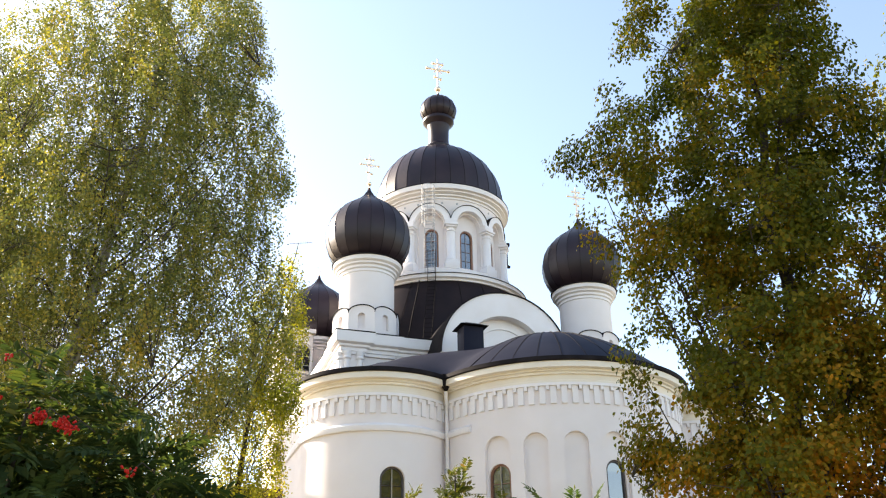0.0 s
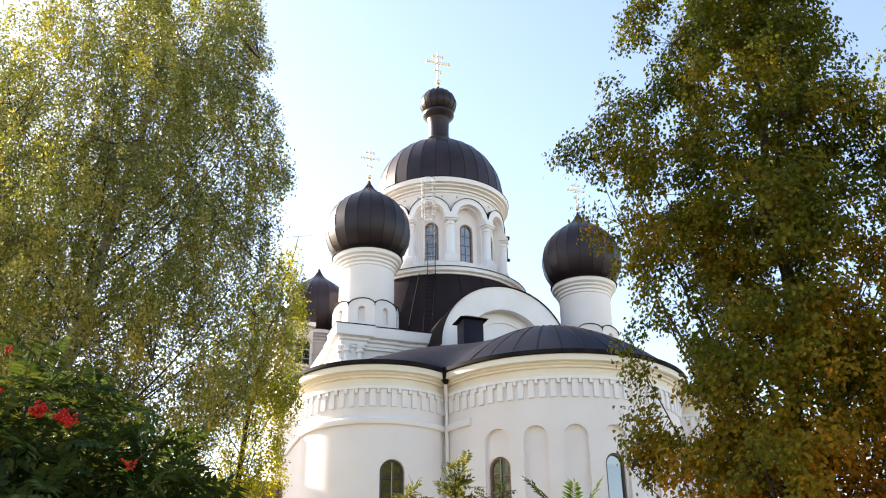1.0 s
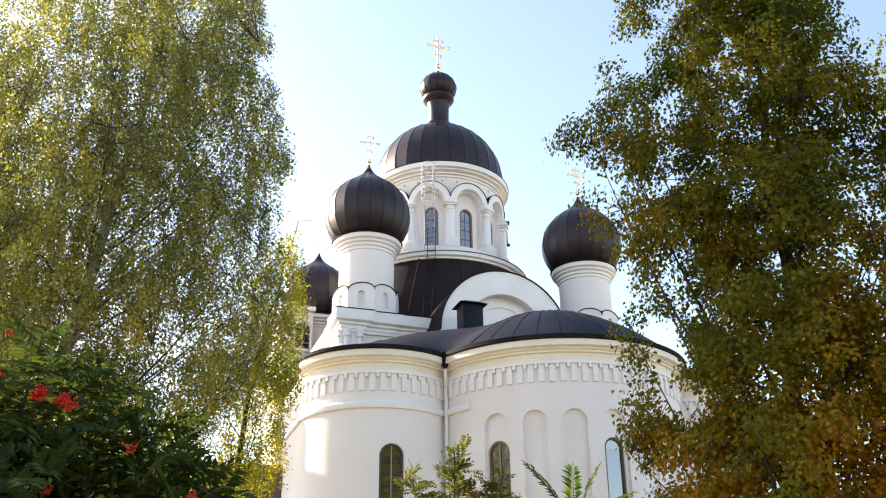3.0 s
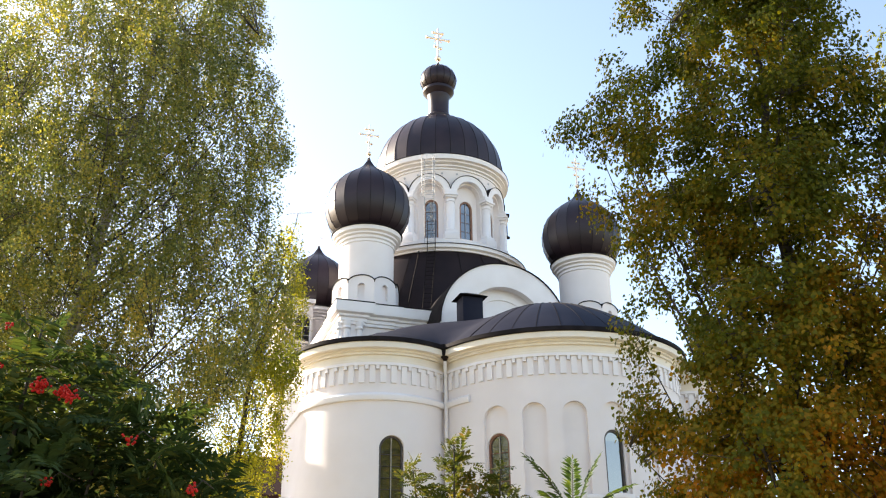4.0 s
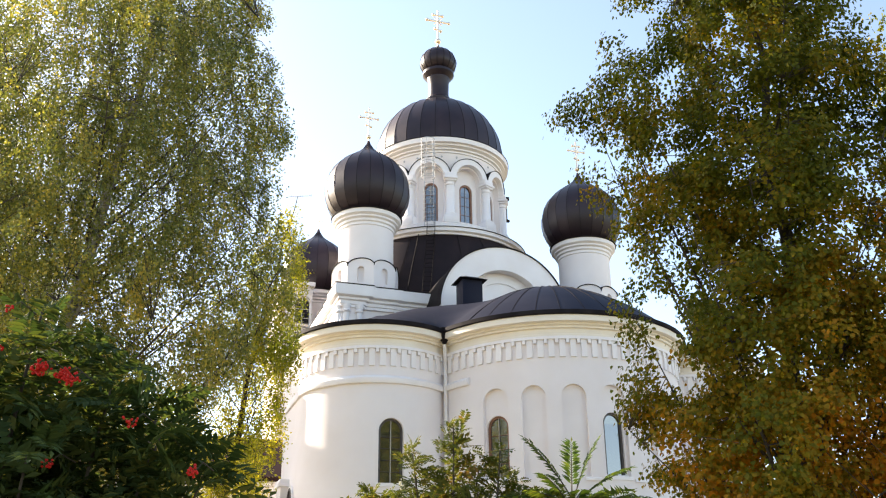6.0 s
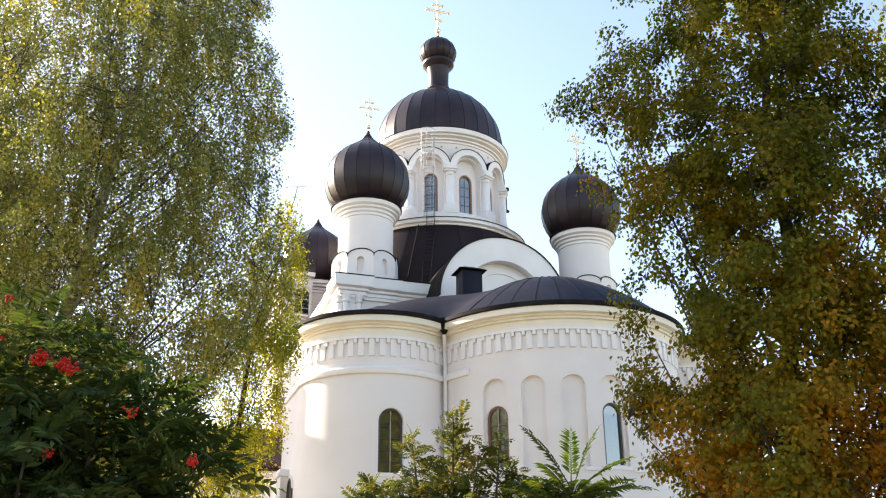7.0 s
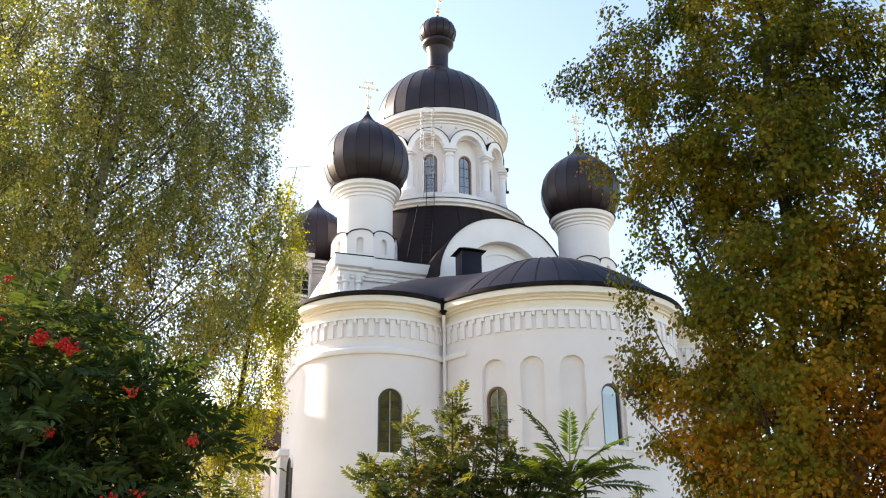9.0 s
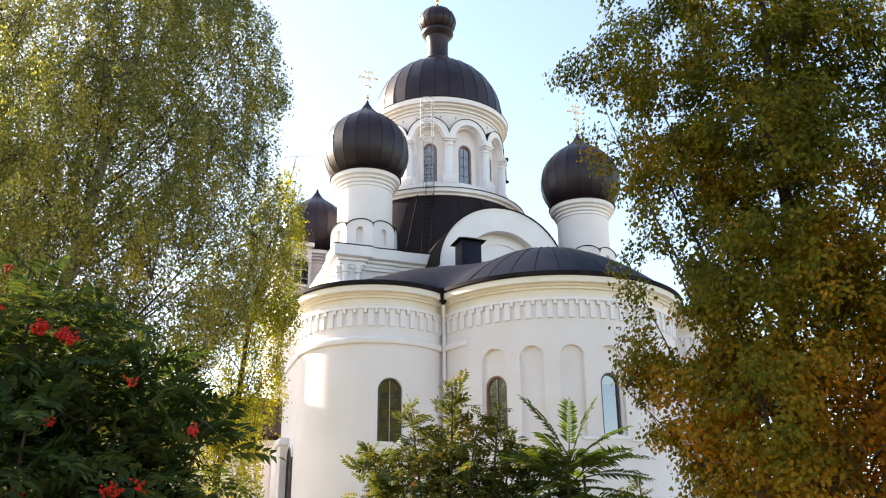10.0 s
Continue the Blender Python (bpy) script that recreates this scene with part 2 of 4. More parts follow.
# ---- ground ----
bm = bmesh.new()
N = 60
grid = {}
for i in range(N + 1):
    for j in range(N + 1):
        x, y = (i / N * 2 - 1), (j / N * 2 - 1)
        x, y = 900 * x * abs(x), 900 * y * abs(y)
        r = math.hypot(x, y - 30)
        grid[i, j] = bm.verts.new((x, y, 0.35 * noise.noise((x * 0.03, y * 0.03, 0)) * min(1, max(0, r - 35) / 30) - 0.02))
for i in range(N):
    for j in range(N):
        bm.faces.new((grid[i, j], grid[i + 1, j], grid[i + 1, j + 1], grid[i, j + 1]))
ground = new("ground", mesh_of("ground", bm, BOUNCE_GROUND))
tagged(ground, "unseen ground around the church, toned to bounce warm light", "ground", kind="structure")

# ---- church: its own axes, u to the right along the altar side, v into the depth ----
church = new("church")
church.matrix_world = pose(-0.168, 49.098, 0, 0, 0, 19.03)
tagged(church, "white stuccoed church with five dark metal onion domes", "church")
TAU = 2 * math.pi
EAVE = 12.2
APSE = (0.0, -13.24, 4.8)       # centre and radius of the middle apse
SIDE = ((-6.7, -12.07, 2.85), (6.7, -12.07, 2.85))
CORNICE = [(0.0, 11.50), (0.09, 11.50), (0.09, 11.58), (0.05, 11.60), (0.05, 11.80), (0.14, 11.80), (0.14, 11.87), (0.22, 11.90), (0.22, 11.96), (0.40, 11.98), (0.40, 12.2), (0.0, 12.2)]


def apse_angles(c, i):
    """The stretch of a round wall that stands free of its neighbours."""
    return ((-math.radians(80.0), math.radians(80.0)) if i == 0 else
            (-math.pi / 2, math.radians(46.0)) if i == 1 else (-math.radians(46.0), math.pi / 2))


GAP = math.radians(16.4)
for i, c in enumerate((APSE, *SIDE)):
    cx, cy, r = c
    a0, a1 = apse_angles(c, i)
    where = on_arc(cx, cy, r)
    bm = bmesh.new()
    if i == 0:
        niches = [(k * GAP * r, 0.42 if k % 3 else 0.48, 6.75, 9.42 if k % 3 else 9.38, 0.13, k % 3 != 0) for k in range(-3, 4)]   # every third holds a window
        arched_wall(bm, where, a0 * r, a1 * r, 0, EAVE, niches, back=True)
        wall = part("apse_wall", bm, STUCCO, church, "white stucco apse wall with blind arches")
        for k in (-3, 0, 3):
            bm = bmesh.new()
            s = k * GAP * r
            inner = on_arc(cx, cy, r)
            hw = 0.37 if k == 0 else 0.42
            arched_wall(bm, inner, s - 0.52, s + 0.52, 6.72, 9.9, [(s, hw, 6.84, 8.93 - hw, 0.22)], d0=0.13, back=False)
            part("window_niche", bm, STUCCO, wall)
            window_in(inner, s, hw, 6.84, 8.93 - hw, 0.27, wall, FRAME if k else DARKFRAME, "narrow round-headed apse window with a brown frame" if k else "narrow round-headed apse window mirroring the sky", MULLION, 4 if k else 0)
            bm = bmesh.new()
            arc = on_arc(cx, cy, r)
            sill = [arc(s + a, z, d) for a in (-0.52, 0.52) for z in (6.66, 6.78) for d in (-0.05, 0.3)]
            v = [bm.verts.new(p) for p in sill]
            bmesh.ops.convex_hull(bm, input=v)
            part("sill", bm, TRIM, wall)
        for k in (-3, 0, 3):
            for q0, q1 in ((-0.24, -0.13), (0.13, 0.24)):
                bm = bmesh.new()
                spin(bm, [(r - 0.02, 6.62), (r + 0.05, 6.62), (r + 0.05, 6.70), (r - 0.02, 6.74)], 5, k * GAP + q0, k * GAP + q1, cx, cy, True)
                part("sill_course", bm, TRIM, wall)
    else:
        sm = -0.19 if i == 1 else 0.19
        ho = (sm, 0.44, 6.74, 8.51, 0.26)
        arched_wall(bm, where, a0 * r, a1 * r, 0, EAVE, [ho], back=False)
        wall = part("apse_wall", bm, STUCCO, church, "white stucco side apse wall")
        window_in(where, sm, 0.44, 6.74, 8.51, 0.18, wall, DARKFRAME, "dark round-headed side apse window", MULLION, 5)
        bm = bmesh.new()
        v = [bm.verts.new(where(sm + a, z, d)) for a in (-0.52, 0.52) for z in (6.62, 6.74) for d in (-0.07, 0.3)]
        bmesh.ops.convex_hull(bm, input=v)
        part("sill", bm, TRIM, wall)
    # cornice, belt and frieze
    bm = bmesh.new()
    spin(bm, [(r + p - 0.01, z) for p, z in CORNICE], 72, a0, a1, cx, cy)
    part("cornice", bm, BOUNCE_TRIM, church, "moulded cornice, warm bounced light put into its cream tone")
    bm = bmesh.new()
    e0, e1 = (a0 - 0.06, a1 + 0.06)
    spin(bm, [(r + 0.2, 12.204), (r + 0.43, 12.19), (r + 0.46, 12.22), (r + 0.44, 12.36), (r + 0.2, 12.44)], 72, e0, e1, cx, cy)
    part("eave_flashing", bm, SEAM, church, "black metal eave edge")
    if i:
        bm = bmesh.new()
        spin(bm, [(r, 10.16), (r + 0.09, 10.16), (r + 0.12, 10.22), (r + 0.12, 10.34), (r, 10.44)], 64, a0, a1, cx, cy)
        part("belt_course", bm, TRIM, church, "cream string course")
    else:
        for q0, q1 in ((a0, a0 + 0.32), (a1 - 0.32, a1)):
            bm = bmesh.new()
            spin(bm, [(r, 10.16), (r + 0.09, 10.16), (r + 0.12, 10.22), (r + 0.12, 10.34), (r, 10.44)], 6, q0, q1, cx, cy, True)
            part("belt_course", bm, TRIM, church, "cream string course")
    # frieze: hanging bars with a dentil between each pair
    frieze = part("frieze", spin(bmesh.new(), [(r, 11.40), (r + 0.13, 11.40), (r + 0.13, 11.50), (r, 11.52)], 72, a0, a1, cx, cy), TRIM, church, "stepped stucco frieze of hanging bars")
    pitch = 0.37 / r
    n = int((a1 - a0) / pitch)
    bm = bmesh.new()
    box(bm, -0.10, -0.065, 10.78, 0.10, 0.05, 11.42, 0.006)
    bar_me = mesh_of("bar", bm, TRIM, 0)
    bm = bmesh.new()
    box(bm, -0.055, -0.12, 11.26, 0.055, 0.05, 11.40, 0.004)
    dent_me = mesh_of("dentil", bm, TRIM, 0)
    for k in range(n):
        for me, nm, sh in ((bar_me, "bar", 0.5), (dent_me, "dentil", 1.0)):
            a = a0 + (k + sh) * (a1 - a0) / n
            if a < a1 - 0.02:
                part(nm, me, TRIM, frieze, m=Matrix.Translation((cx + r * math.sin(a), cy - r * math.cos(a), 0)) @ Matrix.Rotation(a, 4, "Z"))

# side walls behind the apses
for sg in (-1, 1):
    bm = bmesh.new()
    box(bm, sg * 9.55, -12.07, 0, sg * 9.15, -8.7, EAVE)
    part("side_wall", bm, STUCCO, church, "plain white stucco wall")
    bm = bmesh.new()
    box(bm, sg * 9.63, -12.07, 10.16, sg * 9.5, -8.64, 10.42, 0.03)
    part("belt_course", bm, TRIM, church)
    for p, (z0, z1) in ((0.08, (11.4, 11.9)), (0.18, (11.9, 12.03)), (0.32, (12.03, 12.2))):
        bm = bmesh.new()
        box(bm, sg * (9.55 + p), -12.07, z0, sg * 9.3, -8.7 + p, z1, 0.01)
        part("cornice", bm, TRIM, church)
    bm = bmesh.new()
    box(bm, sg * 9.3, -8.7, 0, sg * 7.0, -8.4, EAVE)
    part("return_wall", bm, STUCCO, church)
    bm = bmesh.new()
    box(bm, sg * 9.86, -10.55, 0, sg * 9.5, -9.6, 7.15, 0.01)
    strip = part("pilaster", bm, STUCCO, church, "white stucco pilaster with a small capital", smooth=0)
    bm = bmesh.new()
    box(bm, sg * 9.96, -10.65, 7.15, sg * 9.5, -9.5, 7.27, 0.015)
    box(bm, sg * 9.91, -10.6, 7.27, sg * 9.5, -9.55, 7.42, 0.015)
    part("capital", bm, TRIM, strip, smooth=0)
    bm = bmesh.new()
    if sg < 0:
        side = on_line(-9.555, -9.3, -9.555, -12.07)
        arch_band(bm, side, 1.75, 0.42, 0.52, 6.6, -0.06, 0.02)
        part("archivolt", bm, TRIM, church)
        window_in(side, 1.75, 0.42, 4.2, 6.6, -0.0, church, DARKFRAME, "dark round-headed side door", DARKFRAME, 3)

# low roofs over the three apses: they rise with the distance from the eaves
def eave_line():
    pts = [(-9.92, y) for y in np.arange(-6.9, -12.07, -0.15)]
    r1, r0 = 3.2, 5.15
    left = [(-6.7 + r1 * math.sin(a), -12.07 - r1 * math.cos(a)) for a in np.arange(-math.pi / 2, math.pi / 2, 0.04)]
    left = [p for p in left if math.hypot(p[0], p[1] + 13.24) > r0]
    mid = [(r0 * math.sin(a), -13.24 - r0 * math.cos(a)) for a in np.arange(-math.pi / 2, math.pi / 2, 0.03)]
    mid = [p for p in mid if math.hypot(p[0] + 6.7, p[1] + 12.07) > r1 and math.hypot(p[0] - 6.7, p[1] + 12.07) > r1]
    right = [(-x, y) for x, y in (pts + left)[::-1]]
    return np.array(pts + left + mid + right)


line = eave_line()
dense = np.concatenate([line[:-1] + (line[1:] - line[:-1]) * f for f in (0, 0.25, 0.5, 0.75)])


def inside(x, y):
    return (abs(x) < 9.92 and -12.07 <= y) or (abs(x) < 5.15 and y >= -13.24) or math.hypot(x, y + 13.24) < 5.15 or math.hypot(abs(x) - 6.7, y + 12.07) < 3.2


def roof_height(d):
    return 12.3 + 2.75 * (1 - max(0.0, 1 - d / 6.4) ** 2.1)


bm = bmesh.new()
xs, ys = np.arange(-10.05, 10.2, 0.15), np.arange(-18.6, -6.6, 0.15)
node = {}
for i, x in enumerate(xs):
    for j, y in enumerate(ys):
        dd = np.hypot(dense[:, 0] - x, dense[:, 1] - y)
        k = int(dd.argmin())
        d = float(dd[k])
        if inside(x, y):
            w = min(1.0, max(0.0, (7.6 - abs(x)) / 4.4))
            w = 0.46 + 0.54 * w * w * (3 - 2 * w)     # the side roofs are flatter
            node[i, j] = (True, (x, y, roof_height(d * w)))
        elif d < 0.3:
            node[i, j] = (False, (dense[k, 0], dense[k, 1], 12.3))
made = {}
for i in range(len(xs) - 1):
    for j in range(len(ys) - 1):
        q = [(i, j), (i + 1, j), (i + 1, j + 1), (i, j + 1)]
        if all(k in node for k in q) and any(node[k][0] for k in q):
            for k in q:
                if k not in made:
                    made[k] = bm.verts.new(node[k][1])
            bm.faces.new([made[k] for k in q])
bmesh.ops.remove_doubles(bm, verts=bm.verts, dist=0.002)
bmesh.ops.dissolve_degenerate(bm, edges=bm.edges, dist=0.001)
apse_roof = part("apse_roof", bm, ROOF, church, "dark standing-seam metal roof over the apses", smooth=25)
for c, rr, n, a0, a1 in ((APSE, 5.12, 13, -60, 60), (SIDE[0], 3.15, 8, -88, 20), (SIDE[1], 3.15, 8, -20, 88)):
    bm = bmesh.new()
    prev = None
    for k in range(13):
        d = (rr - 0.35) * k / 12
        z = roof_height(d * (1 if n > 9 else 0.46))
        ring = [bm.verts.new((o, -(rr - d), z + h)) for o, h in ((-0.012, -0.03), (-0.012, 0.035), (0.012, 0.035), (0.012, -0.03))]
        if prev:
            for j in range(4):
                bm.faces.new((prev[j], prev[(j + 1) % 4], ring[(j + 1) % 4], ring[j]))
        else:
            bm.faces.new(ring)
        prev = ring
    me = mesh_of("seam", bm, SEAM, 0)
    for k in range(n):
        a = radians(a0 + (a1 - a0) * k / (n - 1))
        part("seam", me, SEAM, apse_roof, m=Matrix.Translation((c[0], c[1], 0)) @ Matrix.Rotation(a, 4, "Z"))

# downpipes with their hoppers in the two valleys
for sg in (-1, 1):
    px, py = sg * 4.74, -14.42
    bm = bmesh.new()
    tube(bm, [(sg * 4.87, -14.72, 11.8), (sg * 4.86, -14.7, 11.58), (px, py, 11.25), (px, py, 6.0), (px, py, 0.4), (px, py - 0.15, 0.2)], 0.065, 10)
    pipe = part("downpipe", bm, TRIM, church, "cream-painted round downpipe")
    bm = bmesh.new()
    spin(bm, [(0.07, 11.84), (0.11, 11.92), (0.20, 12.0), (0.25, 12.4), (0.20, 12.4), (0.0, 12.2)], 8, cx=sg * 4.87, cy=-14.72)
    part("hopper", bm, SEAM, pipe, "black metal rainwater hopper")
    bm = bmesh.new()
    for z in (10.3, 8.2, 6.0, 3.8):
        spin(bm, [(0.064, z), (0.078, z), (0.078, z + 0.05), (0.064, z + 0.05)], 10, cx=px, cy=py)
    part("pipe_clip", bm, TRIM, pipe)

# chimney box by the gable
bm = bmesh.new()
box(bm, -2.72, -10.9, 13.4, -1.82, -10.1, 16.0, 0.015)
chim = part("chimney", bm, ROOF, church, "dark sheet-metal ventilation chimney")
bm = bmesh.new()
b = [bm.verts.new((x, y, 16.02)) for x, y in ((-2.9, -11.08), (-1.64, -11.08), (-1.64, -9.92), (-2.9, -9.92))]
t = [bm.verts.new((x, y, 16.22)) for x, y in ((-2.5, -10.7), (-2.04, -10.7), (-2.04, -10.3), (-2.5, -10.3))]
bm.faces.new(b[::-1])
bm.faces.new(t)
for j in range(4):
    bm.faces.new((b[j], b[(j + 1) % 4], t[(j + 1) % 4], t[j]))
part("cap", bm, SEAM, chim, "black sloping chimney cap")

# the cube below the drum, its cornice stepping out over corner piers
bm = bmesh.new()
box(bm, -6.8, -6.8, 0, 6.8, 6.8, 16.4)
part("cube_wall", bm, STUCCO, church, "white stucco body of the church", smooth=0)
for sx in (-1, 1):
    for sy in (-1, 1):
        bm = bmesh.new()
        box(bm, *(sorted((sx * 6.02, sx * 6.98))[0], sorted((sy * 6.02, sy * 6.98))[0], 0, sorted((sx * 6.02, sx * 6.98))[1], sorted((sy * 6.02, sy * 6.98))[1], 15.8))
        part("corner_pier", bm, STUCCO, church, smooth=0)
plan = []
for a in range(4):
    turn = Matrix.Rotation(a * math.pi / 2, 2)
    plan += [tuple(turn @ Vector(q)) for q in ((-7.0, -7.0), (-6.0, -7.0), (-6.0, -6.86), (-4.6, -6.86), (-4.6, -6.8), (4.6, -6.8), (4.6, -6.86), (6.0, -6.86), (6.0, -7.0))]
bm = bmesh.new()
sweep(bm, plan, [(-0.05, 15.62), (0.05, 15.62), (0.05, 15.74), (0.10, 15.76), (0.10, 15.9), (0.2, 15.94), (0.2, 16.04), (0.36, 16.1), (0.38, 16.18), (0.38, 16.58), (-0.3, 16.6)])
part("cornice", bm, TRIM, church, "stepped white cornice", smooth=20)
bm = bmesh.new()
sweep(bm, plan, [(-0.12, 16.62), (0.40, 16.59), (0.40, 16.63), (-0.12, 16.66)])
part("cornice_flashing", bm, SEAM, church, "black metal cornice cover", smooth=20)
bm = bmesh.new()
box(bm, -6.75, -6.75, 16.404, 6.75, 6.75, 16.6)
part("deck", bm, SEAM, church, "black metal deck round the cupolas", smooth=0)
bm = bmesh.new()
sweep(bm, plan, [(-0.05, 14.86), (0.04, 14.9), (0.06, 14.96), (0.04, 15.02), (-0.05, 15.06)])
part("belt_course", bm, TRIM, church, smooth=20)
for a in range(4):
    rot = Matrix.Rotation(a * math.pi / 2, 4, "Z")
    gy = -9.0
    for s in (-1, 1):   # paired engaged shafts at the corner piers
        for x in (6.2, 6.78):
            bm = bmesh.new()
            spin(bm, [(0.0, 12.0), (0.13, 12.0), (0.13, 15.35), (0.19, 15.4), (0.19, 15.46), (0.15, 15.5), (0.2, 15.66), (0.2, 15.72), (0, 15.72)], 14, cx=s * x, cy=-7.02)
            part("shaft", bm, TRIM, church, m=rot)
    if a % 2:
        continue
    # central bay with its round gable
    bm = bmesh.new()
    wh = on_line(-3.05, gy, 3.05, gy)
    wh2 = lambda s, z, d: wh(s + 3.05, z, d)
    cols = 48
    fr = []
    for i in range(cols + 1):
        an = math.pi * i / cols
        fr.append((-3.05 * math.cos(an), 15.45 + 3.05 * math.sin(an)))
    R_IN = 1.95
    inn = [(-R_IN * math.cos(math.pi * i / cols), 15.45 + R_IN * math.sin(math.pi * i / cols)) for i in range(cols + 1)]

    def ringv(pts, y):
        return [bm.verts.new((x, y, z)) for x, z in pts]

    base = 11.0
    A = ringv([(-3.05, base)] + fr + [(3.05, base)], gy)
    B = ringv([(-R_IN, base)] + inn + [(R_IN, base)], gy)
    C = ringv([(-R_IN, base)] + inn + [(R_IN, base)], gy + 0.45)
    D = ringv([(-3.05, base)] + fr + [(3.05, base)], -4.0)
    for P, Q in ((A, B), (B, C), (D, A)):
        for i in range(len(P) - 1):
            bm.faces.new((P[i], P[i + 1], Q[i + 1], Q[i]))
    bm.faces.new(C)
    gable = part("gable_bay", bm, TRIM, church, "white bay with a semicircular gable", m=rot)
    bm = bmesh.new()   # inner step of the arch
    arch_band(bm, wh2, 0, 1.45, 1.62, 15.45, 0.40, 0.46, segs=36)
    part("archivolt", bm, TRIM, gable)
    bm = bmesh.new()   # metal over the vault
    arch_band(bm, wh2, 0, 3.055, 3.10, 15.45, -0.06, 4.5, segs=48)
    part("vault_roof", bm, SEAM, gable, "dark metal vault covering")

# skirt roof between cube and drum
bm = bmesh.new()
spin(bm, [(7.0, 16.6), (6.75, 17.0), (6.35, 17.8), (5.85, 18.7), (5.3, 19.6), (4.9, 20.35), (4.5, 21.0)], 72)
skirt = part("skirt_roof", bm, SKIRT, church, "dark metal skirt roof under the drum")
bm = bmesh.new()
tube(bm, [(0, -7.0, 16.62), (0, -6.76, 17.02), (0, -6.36, 17.82), (0, -5.86, 18.72), (0, -5.31, 19.62), (0, -4.91, 20.37), (0, -4.55, 20.95)], 0.014, 4)
seam_me = mesh_of("seam", bm, SEAM, 0)
for k in range(24):
    part("seam", seam_me, SEAM, skirt, m=Matrix.Rotation(radians(7.5 + 15 * k), 4, "Z"))

# ---- main drum ----
DR = 3.4
NW = 10
STEP = TAU / NW
FIRST = radians(8.5)
bm = bmesh.new()
spin(bm, [(4.3, 20.80), (4.50, 20.82), (4.50, 20.92), (4.58, 20.95), (4.58, 21.04), (4.72, 21.10), (4.72, 21.30), (4.60, 21.34), (3.96, 21.38), (3.96, 21.62), (3.90, 21.66), (3.90, 21.92), (3.3, 21.98)], 96)
part("drum_base", bm, TRIM, church, "white stepped ring at the drum foot")
bm = bmesh.new()
spin(bm, [(4.70, 21.30), (4.75, 21.29), (4.75, 21.33), (4.60, 21.37), (3.95, 21.42)], 96)
part("ring_flashing", bm, SEAM, church, "black metal cover of the drum ring")
bm = bmesh.new()
dw = on_arc(0, 0, DR)
run = DR * TAU
opens = [((k + 0.5) * run / NW, 0.74, 22.2, 24.68, 0.30) for k in range(NW)]
arched_wall(bm, dw, 0, run, 21.9, 26.5, opens, back=False)
drum = part("drum", bm, STUCCO, church, "white arcaded drum with ten round-headed windows", m=Matrix.Rotation(FIRST - STEP / 2, 4, "Z"))
inner = on_arc(0, 0, DR)
for k in range(NW):
    rot = Matrix.Rotation(FIRST + k * STEP, 4, "Z")
    bm = bmesh.new()
    arched_wall(bm, inner, -0.8, 0.8, 22.1, 25.5, [(0, 0.43, 22.3, 24.15, 0.16)], d0=0.30, back=False)
    part("niche", bm, STUCCO, drum, m=drum.matrix_basis.inverted() @ rot)
    bm = bmesh.new()
    arch_band(bm, dw, 0, 0.74, 1.06, 24.78, -0.27, 0.05, radians(4), radians(176))
    av = part("archivolt", bm, TRIM, church, "white raised arch moulding", m=rot)
    bm = bmesh.new()
    arch_band(bm, dw, 0, 1.062, 1.088, 24.78, -0.31, 0.05, radians(6), radians(174))
    part("flashing", bm, SEAM, av, "black metal flashing")
    w = window_in(inner, 0, 0.43, 22.3, 24.15, 0.42, church, FRAME, "brown wooden round-headed drum window", STEEL, 4, 0.10)
    w.matrix_basis = rot
    # engaged pier between the windows: plinth, shaft, capital
    rot2 = Matrix.Rotation(FIRST + (k + 0.5) * STEP, 4, "Z") @ Matrix.Translation((0, -DR - 0.02, 0))
    bm = bmesh.new()
    box(bm, -0.38, -0.44, 21.95, 0.38, 0.1, 22.36, 0.02)
    box(bm, -0.32, -0.38, 22.36, 0.32, 0.1, 22.52, 0.03)
    pl = part("plinth", bm, TRIM, church, m=rot2)
    bm = bmesh.new()
    spin(bm, [(0.0, 22.5), (0.27, 22.5), (0.28, 22.55), (0.235, 22.62), (0.225, 24.16), (0.26, 24.19), (0.26, 24.25), (0.225, 24.28), (0.235, 24.36), (0.29, 24.40), (0.0, 24.4)], 18, cy=-0.10)
    part("column", bm, TRIM, church, m=rot2)
    bm = bmesh.new()
    box(bm, -0.30, -0.38, 24.4, 0.30, 0.1, 24.5, 0.02)
    box(bm, -0.36, -0.44, 24.5, 0.36, 0.1, 24.62, 0.02)
    box(bm, -0.33, -0.34, 24.62, 0.33, 0.1, 24.9, 0.02)
    part("capital", bm, TRIM, church, m=rot2)
    # vent holes below the cornice
    for o in (-0.5, 0.5):
        bm = bmesh.new()
        spin(bm, [(0.0, -0.02), (0.06, -0.02), (0.06, 0.02), (0.0, 0.02)], 10)
        part("vent", bm, STEEL, drum, m=drum.matrix_basis.inverted() @ Matrix.Rotation(FIRST + (k + o * 0.62) * STEP, 4, "Z") @ Matrix.Translation((0, -DR, 25.98)) @ Matrix.Rotation(math.pi / 2, 4, "X"))
bm = bmesh.new()
spin(bm, [(DR - 0.05, 26.2), (DR + 0.06, 26.22), (DR + 0.06, 26.32), (DR + 0.18, 26.36), (DR + 0.18, 26.44), (DR + 0.36, 26.52), (DR + 0.36, 26.6), (DR + 0.52, 26.64), (DR + 0.54, 26.9), (DR + 0.3, 26.95)], 96)
part("drum_cornice", bm, TRIM, church, "white moulded drum cornice")
bm = bmesh.new()
spin(bm, [(DR + 0.3, 26.93), (DR + 0.56, 26.905), (DR + 0.57, 26.93), (DR + 0.4, 27.0)], 96)
part("cornice_flashing", bm, SEAM, church, "black metal edge")

